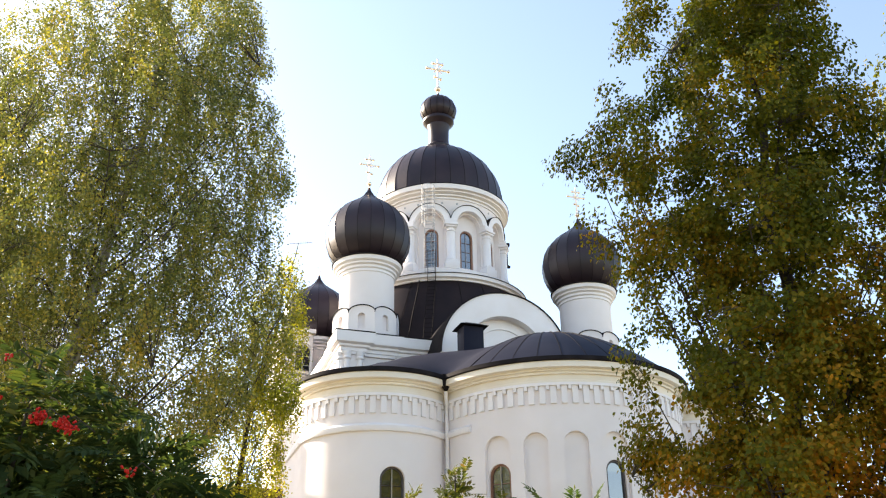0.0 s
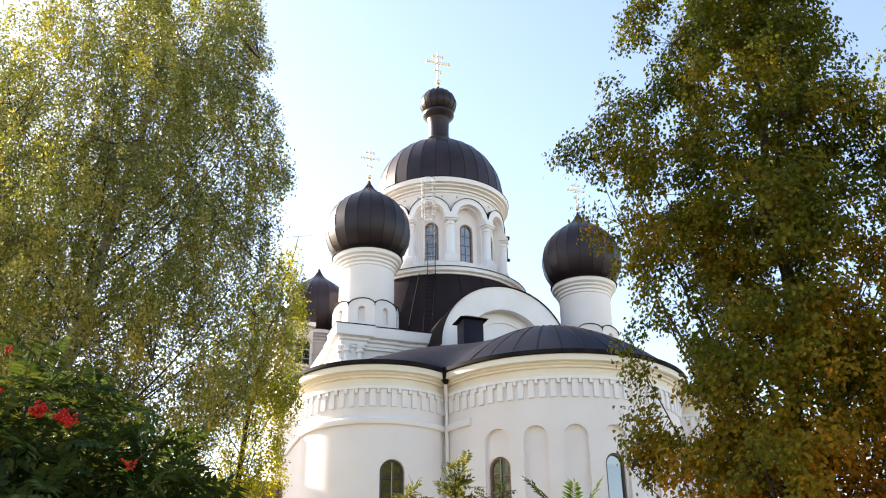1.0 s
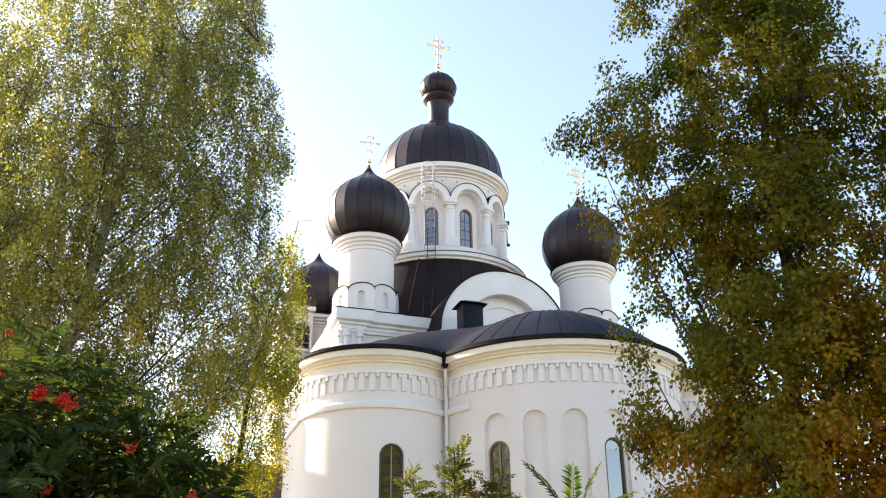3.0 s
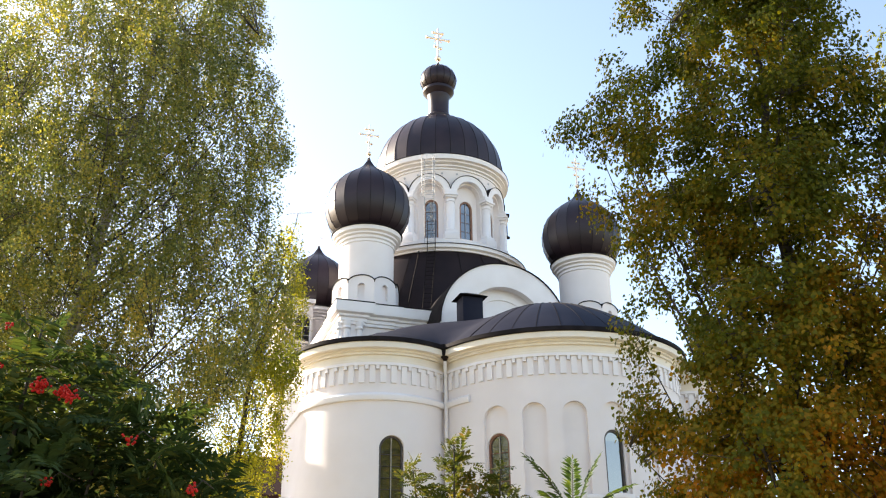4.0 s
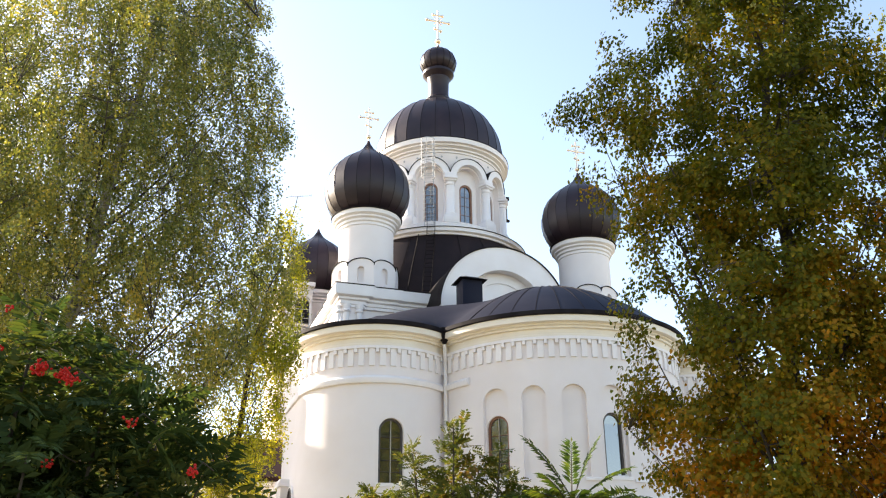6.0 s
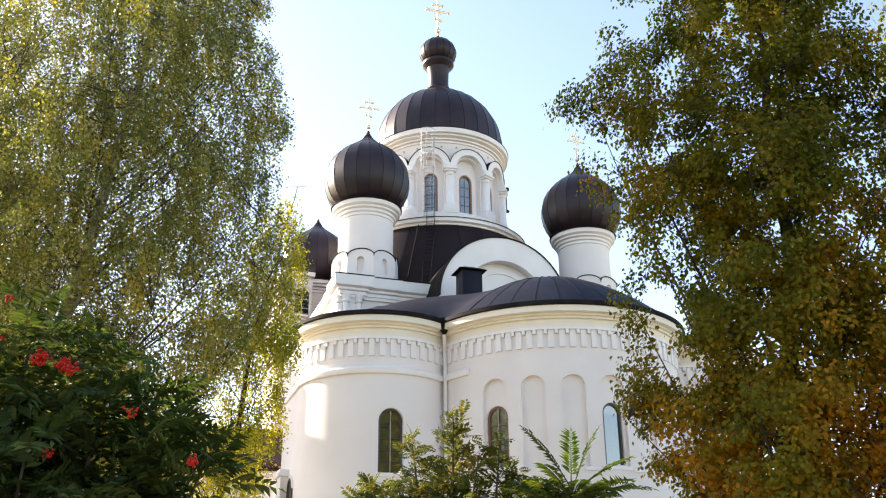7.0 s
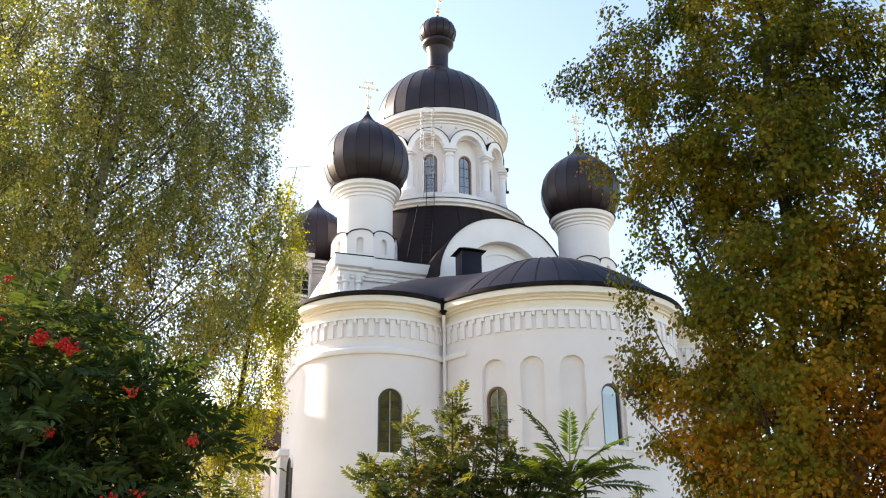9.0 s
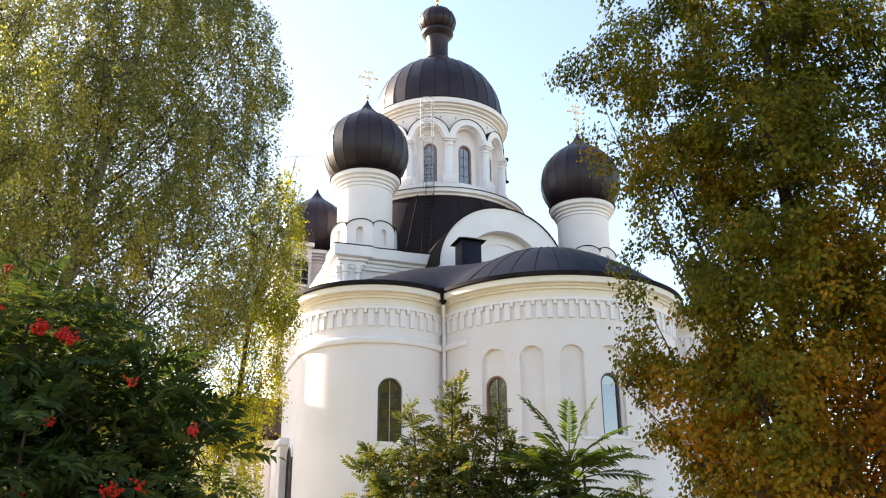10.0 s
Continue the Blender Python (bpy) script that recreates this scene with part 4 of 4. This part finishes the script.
def tree(name, label, base, stem, trunk_r, crown, limbs, clumps, per, leaf, leaf_m, bark, seed, size, rise, gap, gap_size, droop=0.0, slim=0.7, hang=0.0, shape=blades, stray=1.0, full=None):
    """stem: places along the trunk. crown: rows of height, side reach to -x, side reach to +x, reach in depth.
    Clumps of leaves fill the crown, thinned where the gap noise is low; limbs rise from the trunk and twigs reach the clumps.
    full: beyond this reach to +x and below this height the crown has no gaps. stray: how far single clumps stand out of it."""
    rng = np.random.default_rng(seed)
    root = new(name)
    root.location = base
    tagged(root, label, "tree", "trees round the church")
    stem = np.array(stem, float)
    H = stem[-1, 2]
    bm = bmesh.new()
    pts = along(stem, np.linspace(0, 1, 24))
    wob = np.sin(np.arange(24)[:, None] * np.array([0.9, 0.7, 0])) * 0.05
    tube(bm, pts + wob, [trunk_r * (1.2 if i == 0 else 1) * (1 - 0.93 * i / 23) for i in range(24)], 10)
    part("trunk", bm, bark, root, smooth=60)
    cr = np.array(crown, float)
    zs = cr[:, 0]

    def at_stem(z):
        return np.array([np.interp(z, stem[:, 2], stem[:, j]) for j in range(3)])

    def sample():
        while True:
            z = rng.uniform(zs[0], zs[-1])
            l, r, d = (np.interp(z, zs, cr[:, k]) for k in (1, 2, 3))
            if rng.uniform() > (l + r) * d / ((cr[:, 1] + cr[:, 2]).max() * cr[:, 3].max()):
                continue
            a, q = rng.uniform(0, TAU), math.sqrt(rng.uniform(0.0, 1)) * (stray if rng.uniform() < 0.12 else 1.0)
            x = math.cos(a) * q
            c = at_stem(z)
            return np.array([c[0] + (x * r if x > 0 else x * l), c[1] + math.sin(a) * q * d, z])

    ways = []
    for i in range(limbs):
        e = sample()
        for _ in range(3):
            o = sample()
            if np.hypot(*(o - at_stem(o[2]))[:2]) > np.hypot(*(e - at_stem(e[2]))[:2]):
                e = o
        out = math.hypot(*(e - at_stem(e[2]))[:2])
        st = at_stem(max(0.12 * H, e[2] - out * rise))
        way = bent(st, e, rng, out * 0.10, 8)
        ways.append(np.array(way))
        bm = bmesh.new()
        r0 = max(0.012, trunk_r * 0.25 * (1 - 0.75 * st[2] / H))
        tube(bm, way, [max(0.005, r0 * (1 - 0.9 * k / 7)) for k in range(8)], 6)
        part("limb", bm, BARK if bark is BIRCH_BARK and i % 3 else bark, root, smooth=60)
    joints = np.concatenate([along(w, np.linspace(0.25, 1, 12)) for w in ways])
    bm = bmesh.new()
    out, faces = [], []
    made = 0
    while made < clumps:
        c = sample()
        nv = noise.noise(Vector(c * gap_size + seed)) + 0.5 * noise.noise(Vector(c * gap_size * 2.7 - seed))
        if nv < gap + rng.normal() * 0.12 and not (full and c[0] > full[0] and c[2] < full[1]):
            continue
        made += 1
        j = joints[np.argmin(((joints - c) ** 2).sum(1) + 0.3 * np.maximum(0, joints[:, 2] - c[2]) ** 2)]
        if hang:
            drop = hang * rng.uniform(0.4, 1.5)
            knee = c + [0, 0, 0.1]
            foot = c + [rng.normal() * 0.10, rng.normal() * 0.10, -drop]
            if made % 2 and np.linalg.norm(c - j) < 1.3:
                tube(bm, [j, (j + knee) / 2 + [0, 0, 0.08], knee, foot], [0.009, 0.007, 0.005, 0.002], 3)
            f = rng.uniform(0, 1, per)
            p = knee + (foot - knee) * f[:, None] + rng.normal(size=(per, 3)) * size
        else:
            if np.linalg.norm(c - j) < 0.9:
                tube(bm, [j, (j + c) / 2 + rng.normal(size=3) * 0.04, c + (c - j) * 0.2], [0.007, 0.005, 0.002], 3)
            f = rng.uniform(-0.4, 0.5, per)
            ax = (c - j) / (np.linalg.norm(c - j) + 0.1)
            p = c + ax * (f * size * 3)[:, None] + np.clip(rng.normal(size=(per, 3)), -1.7, 1.7) * size * [1, 1, 0.8]
        out.append(p)
        f = p - c + (0 if hang else 0.5) * (c - at_stem(c[2])) / 3
        faces.append(f / (np.linalg.norm(f, axis=1)[:, None] + 1e-6) + [0, 0, 0.35])
    tw = part("twigwork", bm, BARK, root, smooth=0)
    tagged(tw, kind="stuff")
    ob = part("crown", leaf_mesh("crown", np.concatenate(out), leaf, rng, leaf_m, droop, slim, np.concatenate(faces), shape), leaf_m, root)
    tagged(ob, kind="stuff")
    return root


BIRCH_LEAF = leaf_mat("birch_leaf", [(0.0, (0.074, 0.106, 0.030)), (1.0, (0.66, 0.46, 0.07)), (0.50, (0.215, 0.235, 0.056)), (0.82, (0.46, 0.39, 0.07))], (1.0, 0.96, 0.5), 0.46, rough=0.34, drift=(9.5, 4.0), sheen=0.55)
YELLOW_LEAF = leaf_mat("yellow_leaf", [(0.0, (0.11, 0.14, 0.022)), (1.0, (0.62, 0.48, 0.04)), (0.40, (0.26, 0.27, 0.035)), (0.74, (0.46, 0.39, 0.04))], (1.0, 1.0, 0.5), 0.55, rough=0.4, drift=(8.5, 5.5), turn=0.14, scatter=0.45)
POPLAR_LEAF = leaf_mat("poplar_leaf", [(0.0, (0.058, 0.084, 0.011)), (1.0, (0.58, 0.22, 0.014)), (0.42, (0.145, 0.152, 0.015)), (0.70, (0.32, 0.215, 0.017))], (1.0, 0.95, 0.30), 0.62, rough=0.45, patches=0.9, drift=(6.6, 1.6), lean=1.0, scatter=0.40, turn=0.50, sheen=0.16)
ROWAN_LEAF = leaf_mat("rowan_leaf", [(0.0, (0.030, 0.052, 0.023)), (1.0, (0.16, 0.16, 0.04)), (0.62, (0.052, 0.082, 0.031))], (1.0, 1.0, 0.42), 0.40, rough=0.6, sheen=0.06)
SHRUB_LEAF = leaf_mat("shrub_leaf", [(0.0, (0.050, 0.070, 0.018)), (1.0, (0.24, 0.14, 0.045)), (0.5, (0.10, 0.118, 0.028)), (0.75, (0.165, 0.145, 0.038))], (1.0, 0.95, 0.42), 0.48, patches=3.0)
SUMAC_LEAF = leaf_mat("sumac_leaf", [(0.0, (0.040, 0.074, 0.022)), (1.0, (0.20, 0.22, 0.036)), (0.6, (0.075, 0.115, 0.027))], (1.0, 1.0, 0.4), 0.46, patches=2.2)

tree("birch", "tall birch with drooping green and yellow leaves", (-6.9, 16.4, 0),
     [(0.3, 0, -0.1), (0.1, 0, 3), (-0.2, 0.1, 6), (0.4, 0.2, 9), (0.8, 0.3, 12), (1.0, 0.3, 15), (1.1, 0.4, 19)], 0.19,
     [(3.2, 2.6, 1.9, 2.2), (4.7, 3.0, 2.4, 2.8), (6.4, 3.2, 3.3, 3.0), (7.6, 3.4, 3.9, 3.0), (8.6, 3.4, 3.9, 3.0), (9.3, 3.3, 3.5, 3.0), (10.3, 3.4, 3.05, 2.9), (11.6, 3.5, 3.25, 3.1), (12.4, 3.5, 2.75, 3.2), (14.3, 3.4, 2.3, 3.0), (16.5, 2.5, 1.8, 1.8), (18.8, 0.6, 0.6, 0.6)],
     52, 4300, 74, 0.056, BIRCH_LEAF, BIRCH_BARK, 3, 0.075, 1.1, -0.02, 1.15, droop=0.45, slim=0.75, hang=0.55)
tree("birch", "birch with yellowing leaves standing further back", (-13.2, 20.5, 0),
     [(0, 0, -0.1), (0.2, 0, 5), (0.5, 0.2, 10), (0.4, 0.3, 15), (0.5, 0.3, 19)], 0.2,
     [(3.0, 2.5, 3.0, 2.5), (7.0, 3.6, 3.8, 3.0), (12.0, 3.6, 4.0, 3.0), (16.5, 2.5, 2.6, 2.0), (19.0, 0.6, 0.6, 0.6)],
     34, 3600, 60, 0.070, BIRCH_LEAF, BIRCH_BARK, 12, 0.11, 1.1, -0.3, 0.7, droop=0.45, slim=0.75, hang=0.5)
tree("poplar", "tall poplar with green and browning leaves", (4.15, 11.4, 0),
     [(0, 0, -0.1), (0.0, 0, 3.5), (0.26, 0.05, 6.1), (0.28, 0.1, 7.3), (0.33, 0.1, 9), (0.37, 0.1, 10), (0.5, 0.2, 15)], 0.13,
     [(1.9, 0.9, 3.0, 1.7), (3.3, 1.5, 3.3, 1.8), (4.1, 2.0, 3.3, 1.7), (5.0, 2.0, 3.2, 1.5), (5.8, 2.15, 3.0, 1.5), (6.8, 2.15, 2.9, 1.5), (7.4, 2.5, 2.6, 1.5), (8.1, 2.85, 1.9, 1.5), (8.9, 2.5, 1.25, 1.5), (9.9, 2.0, 1.1, 1.4), (10.6, 1.85, 1.2, 1.4), (13, 1.3, 1.3, 1.2), (15, 0.4, 0.4, 0.4)],
     46, 1980, 104, 0.053, POPLAR_LEAF, BARK, 7, 0.11, 2.3, -0.02, 1.25, droop=0.2, slim=0.95, shape=round_blades, stray=1.03, full=(0.6, 5.6))
tree("poplar", "poplar with green leaves, neighbour of the larger one", (9.3, 13.5, 0),
     [(0, 0, -0.1), (0.1, 0, 5), (0.2, 0.05, 10), (0.2, 0.1, 15)], 0.13,
     [(1.2, 2.8, 1.8, 1.6), (5.0, 2.8, 2.4, 1.8), (8.0, 2.5, 2.4, 1.8), (11.0, 2.1, 1.9, 1.5), (15, 0.4, 0.4, 0.4)],
     26, 1900, 84, 0.058, POPLAR_LEAF, BARK, 17, 0.12, 2.2, -0.35, 1.1, droop=0.2, slim=0.95, shape=round_blades)

tree("birch", "slender young birch with yellowing drooping leaves", (-4.7, 20.0, 0),
     [(0, 0, -0.1), (0.1, 0, 4), (0.5, 0.1, 7), (1.0, 0.1, 9.5), (1.3, 0.1, 11.3)], 0.10,
     [(2.6, 0.7, 0.8, 1.0), (3.4, 0.9, 1.0, 1.2), (4.5, 1.4, 0.75, 1.4), (5.6, 1.8, 0.75, 1.5), (6.5, 2.0, 0.85, 1.5), (7.2, 1.9, 1.0, 1.5), (8.5, 1.5, 0.75, 1.3), (10.0, 1.2, 0.55, 0.9), (11.2, 0.6, 0.3, 0.4)],
     26, 860, 50, 0.056, YELLOW_LEAF, BARK, 23, 0.06, 1.3, 0.04, 1.5, droop=0.4, slim=0.8, hang=0.55)

# trees behind the viewer, mirrored in the windows
for tx, ty, sd in ((17.0, -9.0, 51), (-27.0, 6.0, 52), (24.0, -12.0, 53)):
    tree("tree", "leafy green churchyard tree", (tx, ty, 0), [(0, 0, -0.1), (0.1, 0, 8), (0.2, 0.1, 24)], 0.3,
         [(3.0, 2.5, 2.5, 2.5), (9.0, 4.8, 4.8, 4.5), (18.0, 4.2, 4.2, 4.0), (24.5, 0.8, 0.8, 0.8)],
         14, 620, 46, 0.30, POPLAR_LEAF, BARK, sd, 0.35, 1.0, -0.4, 0.4, droop=0.2, slim=0.9)

# ---- shrubs ----
def shrub(name, label, base, stems, fronds, length, pairs, leaflet, leaf_m, seed, spread, heights, sag=0.5, slim=0.33, up=0.35):
    """stems: tips of the stems. Feathered leaves stand off the upper parts of the stems."""
    rng = np.random.default_rng(seed)
    root = new(name)
    root.location = base
    tagged(root, label, "shrub", "shrubs before the church")
    ways = []
    for t in stems:
        way = bent((rng.normal() * 0.1, rng.normal() * 0.1, -0.05), t, rng, 0.08, 8)
        ways.append(way)
        bm = bmesh.new()
        tube(bm, way, [0.028 * (1 - 0.8 * k / 7) for k in range(8)], 6)
        part("stem", bm, BARK, root, smooth=60)
    B, D, L = [], [], []
    for _ in range(fronds):
        w = ways[rng.integers(len(ways))]
        f = rng.uniform(heights[0], heights[1])
        p = along(w, f) + rng.normal(size=3) * spread * [1, 1, 0.6] * (1.15 - f)
        d = rng.normal(size=3) * [1, 1, 0.4] + [0, 0, up + 0.9 * max(0, f - 0.8)]
        B.append(p), D.append(d / np.linalg.norm(d)), L.append(length * rng.uniform(0.7, 1.2))
    me = pinnate_mesh("foliage", np.array(B), np.array(D), np.array(L), pairs, leaflet, rng, leaf_m, slim, sag)
    tagged(part("foliage", me, leaf_m, root), kind="stuff")
    return root


RB = (-2.0, 4.75, 0)
rowan_tips = [(-0.35, 0.1, 3.1), (-0.05, -0.1, 3.22), (0.15, 0.2, 3.0), (-0.7, 0.0, 3.2), (0.32, 0.0, 2.85), (0.5, 0.2, 2.75), (0.62, -0.05, 2.62), (0.8, 0.15, 2.45), (-1.0, 0.2, 3.0), (0.5, 0.4, 2.2), (-0.3, 0.5, 2.7), (0.1, -0.35, 2.5)]
rowan = shrub("rowan", "dark green rowan with bunches of red berries", RB, rowan_tips, 1000, 0.33, 7, 0.078, ROWAN_LEAF, 21, 0.40, (0.66, 1.0), sag=0.7, slim=0.37)
bm = bmesh.new()
bmesh.ops.create_icosphere(bm, subdivisions=1, radius=0.0075)
berry = mesh_of("berry", bm, BERRY)
rs = np.random.default_rng(8)
for x, z, n in ((-1.89, 2.83, 60), (-1.78, 2.80, 70), (-1.74, 2.77, 30), (-1.48, 2.08, 40), (-1.13, 2.34, 22), (-2.09, 3.13, 8), (-1.43, 2.57, 14), (-1.8, 2.39, 14), (-2.07, 2.93, 7), (-1.36, 2.10, 16), (-1.92, 2.07, 14)):
    c = np.array([x, 4.37 + rs.uniform(-0.05, 0.05), z])
    bm = bmesh.new()
    o = c - np.array(RB)
    tube(bm, [o, o + [0.02, 0.08, 0.06], o + [0.03, 0.25, 0.05]], 0.003, 4)
    bunch = part("berry_stalk", bm, BARK, rowan, "stalk with bright red berries")
    for _ in range(n):
        at = o + rs.normal(size=3) * [0.017, 0.017, 0.013] * (1 if n < 40 else 1.15)
        part("berry", berry, BERRY, bunch, m=Matrix.Translation(at) @ Matrix.Scale(rs.uniform(0.82, 1.1), 4))

SB = (0.05, 7.6, 0)
shrub("shrub", "bushy shrub with small green and brownish leaves", SB,
      [(-0.62, 0, 2.72), (-0.42, 0.2, 2.72), (-0.30, -0.1, 3.0), (-0.1, 0.2, 2.75), (0.02, 0, 3.24), (0.03, 0.1, 3.1), (0.22, 0.1, 2.92), (0.38, -0.1, 3.02), (0.5, 0.1, 2.8), (-0.5, -0.2, 2.5), (0.2, -0.2, 2.7), (0.65, 0.0, 2.7)],
      1500, 0.15, 5, 0.045, SHRUB_LEAF, 31, 0.28, (0.72, 1.0), sag=0.35, slim=0.45, up=0.6)
shrub("shrub", "small shrub with fine dark leaves", (1.5, 7.8, 0), [(-0.05, 0, 2.45), (0.06, 0.05, 2.53), (-0.16, 0, 2.4)], 70, 0.12, 5, 0.035, SHRUB_LEAF, 33, 0.1, (0.8, 1.0), sag=0.3, slim=0.4, up=0.6)

# sumac: long arching fronds from the stem heads
rng = np.random.default_rng(41)
sumac = new("sumac")
sumac.location = (0.94, 7.3, 0)
tagged(sumac, "young sumac with long feathered green fronds", "shrub", "shrubs before the church")
heads = [(0.0, 0.0, 2.62), (0.12, 0.1, 2.5), (-0.15, 0.15, 2.45)]
for h in heads:
    bm = bmesh.new()
    tube(bm, bent((0, 0, -0.05), h, rng, 0.05, 7), [0.03, 0.027, 0.024, 0.02, 0.017, 0.014, 0.01], 7)
    part("stem", bm, BARK, sumac, smooth=60)
B, D, L = [], [], []
for k, (dx, dy, dz, ln) in enumerate(((-0.42, -0.1, 0.75, 0.70), (0.05, 0.15, 0.9, 0.62), (0.30, -0.1, 0.9, 0.66), (0.62, 0.1, 0.6, 0.66), (0.75, -0.15, 0.28, 0.62), (-0.75, 0.1, 0.4, 0.6), (0.45, 0.5, 0.5, 0.6), (-0.2, 0.6, 0.6, 0.6))):
    B.append(np.array(heads[0]) + [0, 0, -0.02 * k]), D.append((dx, dy, dz)), L.append(ln)
for h in heads[1:]:
    for _ in range(9):
        a = rng.uniform(0, TAU)
        B.append(np.array(h) - [0, 0, rng.uniform(0, 0.2)]), D.append((math.cos(a), math.sin(a), rng.uniform(-0.1, 0.5))), L.append(rng.uniform(0.45, 0.6))
for _ in range(16):
    a = rng.uniform(0, TAU)
    B.append(np.array([rng.normal() * 0.06, rng.normal() * 0.1, rng.uniform(2.4, 2.58)])), D.append((math.cos(a), math.sin(a), rng.uniform(0.15, 0.75))), L.append(rng.uniform(0.45, 0.62))
for _ in range(26):
    a = rng.uniform(0, TAU)
    B.append(np.array([rng.normal() * 0.1, rng.normal() * 0.1, rng.uniform(1.9, 2.4)])), D.append((math.cos(a), math.sin(a), rng.uniform(-0.1, 0.35))), L.append(rng.uniform(0.4, 0.6))
D = np.array(D)
D /= np.linalg.norm(D, axis=1)[:, None]
for b, d, l in zip(B, D, L):
    me = pinnate_mesh("frond", np.array([b]), np.array([d]), np.array([l]), 19, 0.092, rng, SUMAC_LEAF, 0.25, 0.5)
    fr = tagged(part("frond", me, SUMAC_LEAF, sumac), kind="stuff")
    bm = bmesh.new()
    tube(bm, [b + d * l * f + np.array([0, 0, -1]) * 0.55 * l * f * f * 0.5 for f in np.linspace(0, 1, 7)], [0.006, 0.005, 0.005, 0.004, 0.003, 0.002, 0.001], 4)
    part("stalk", bm, BARK, fr)
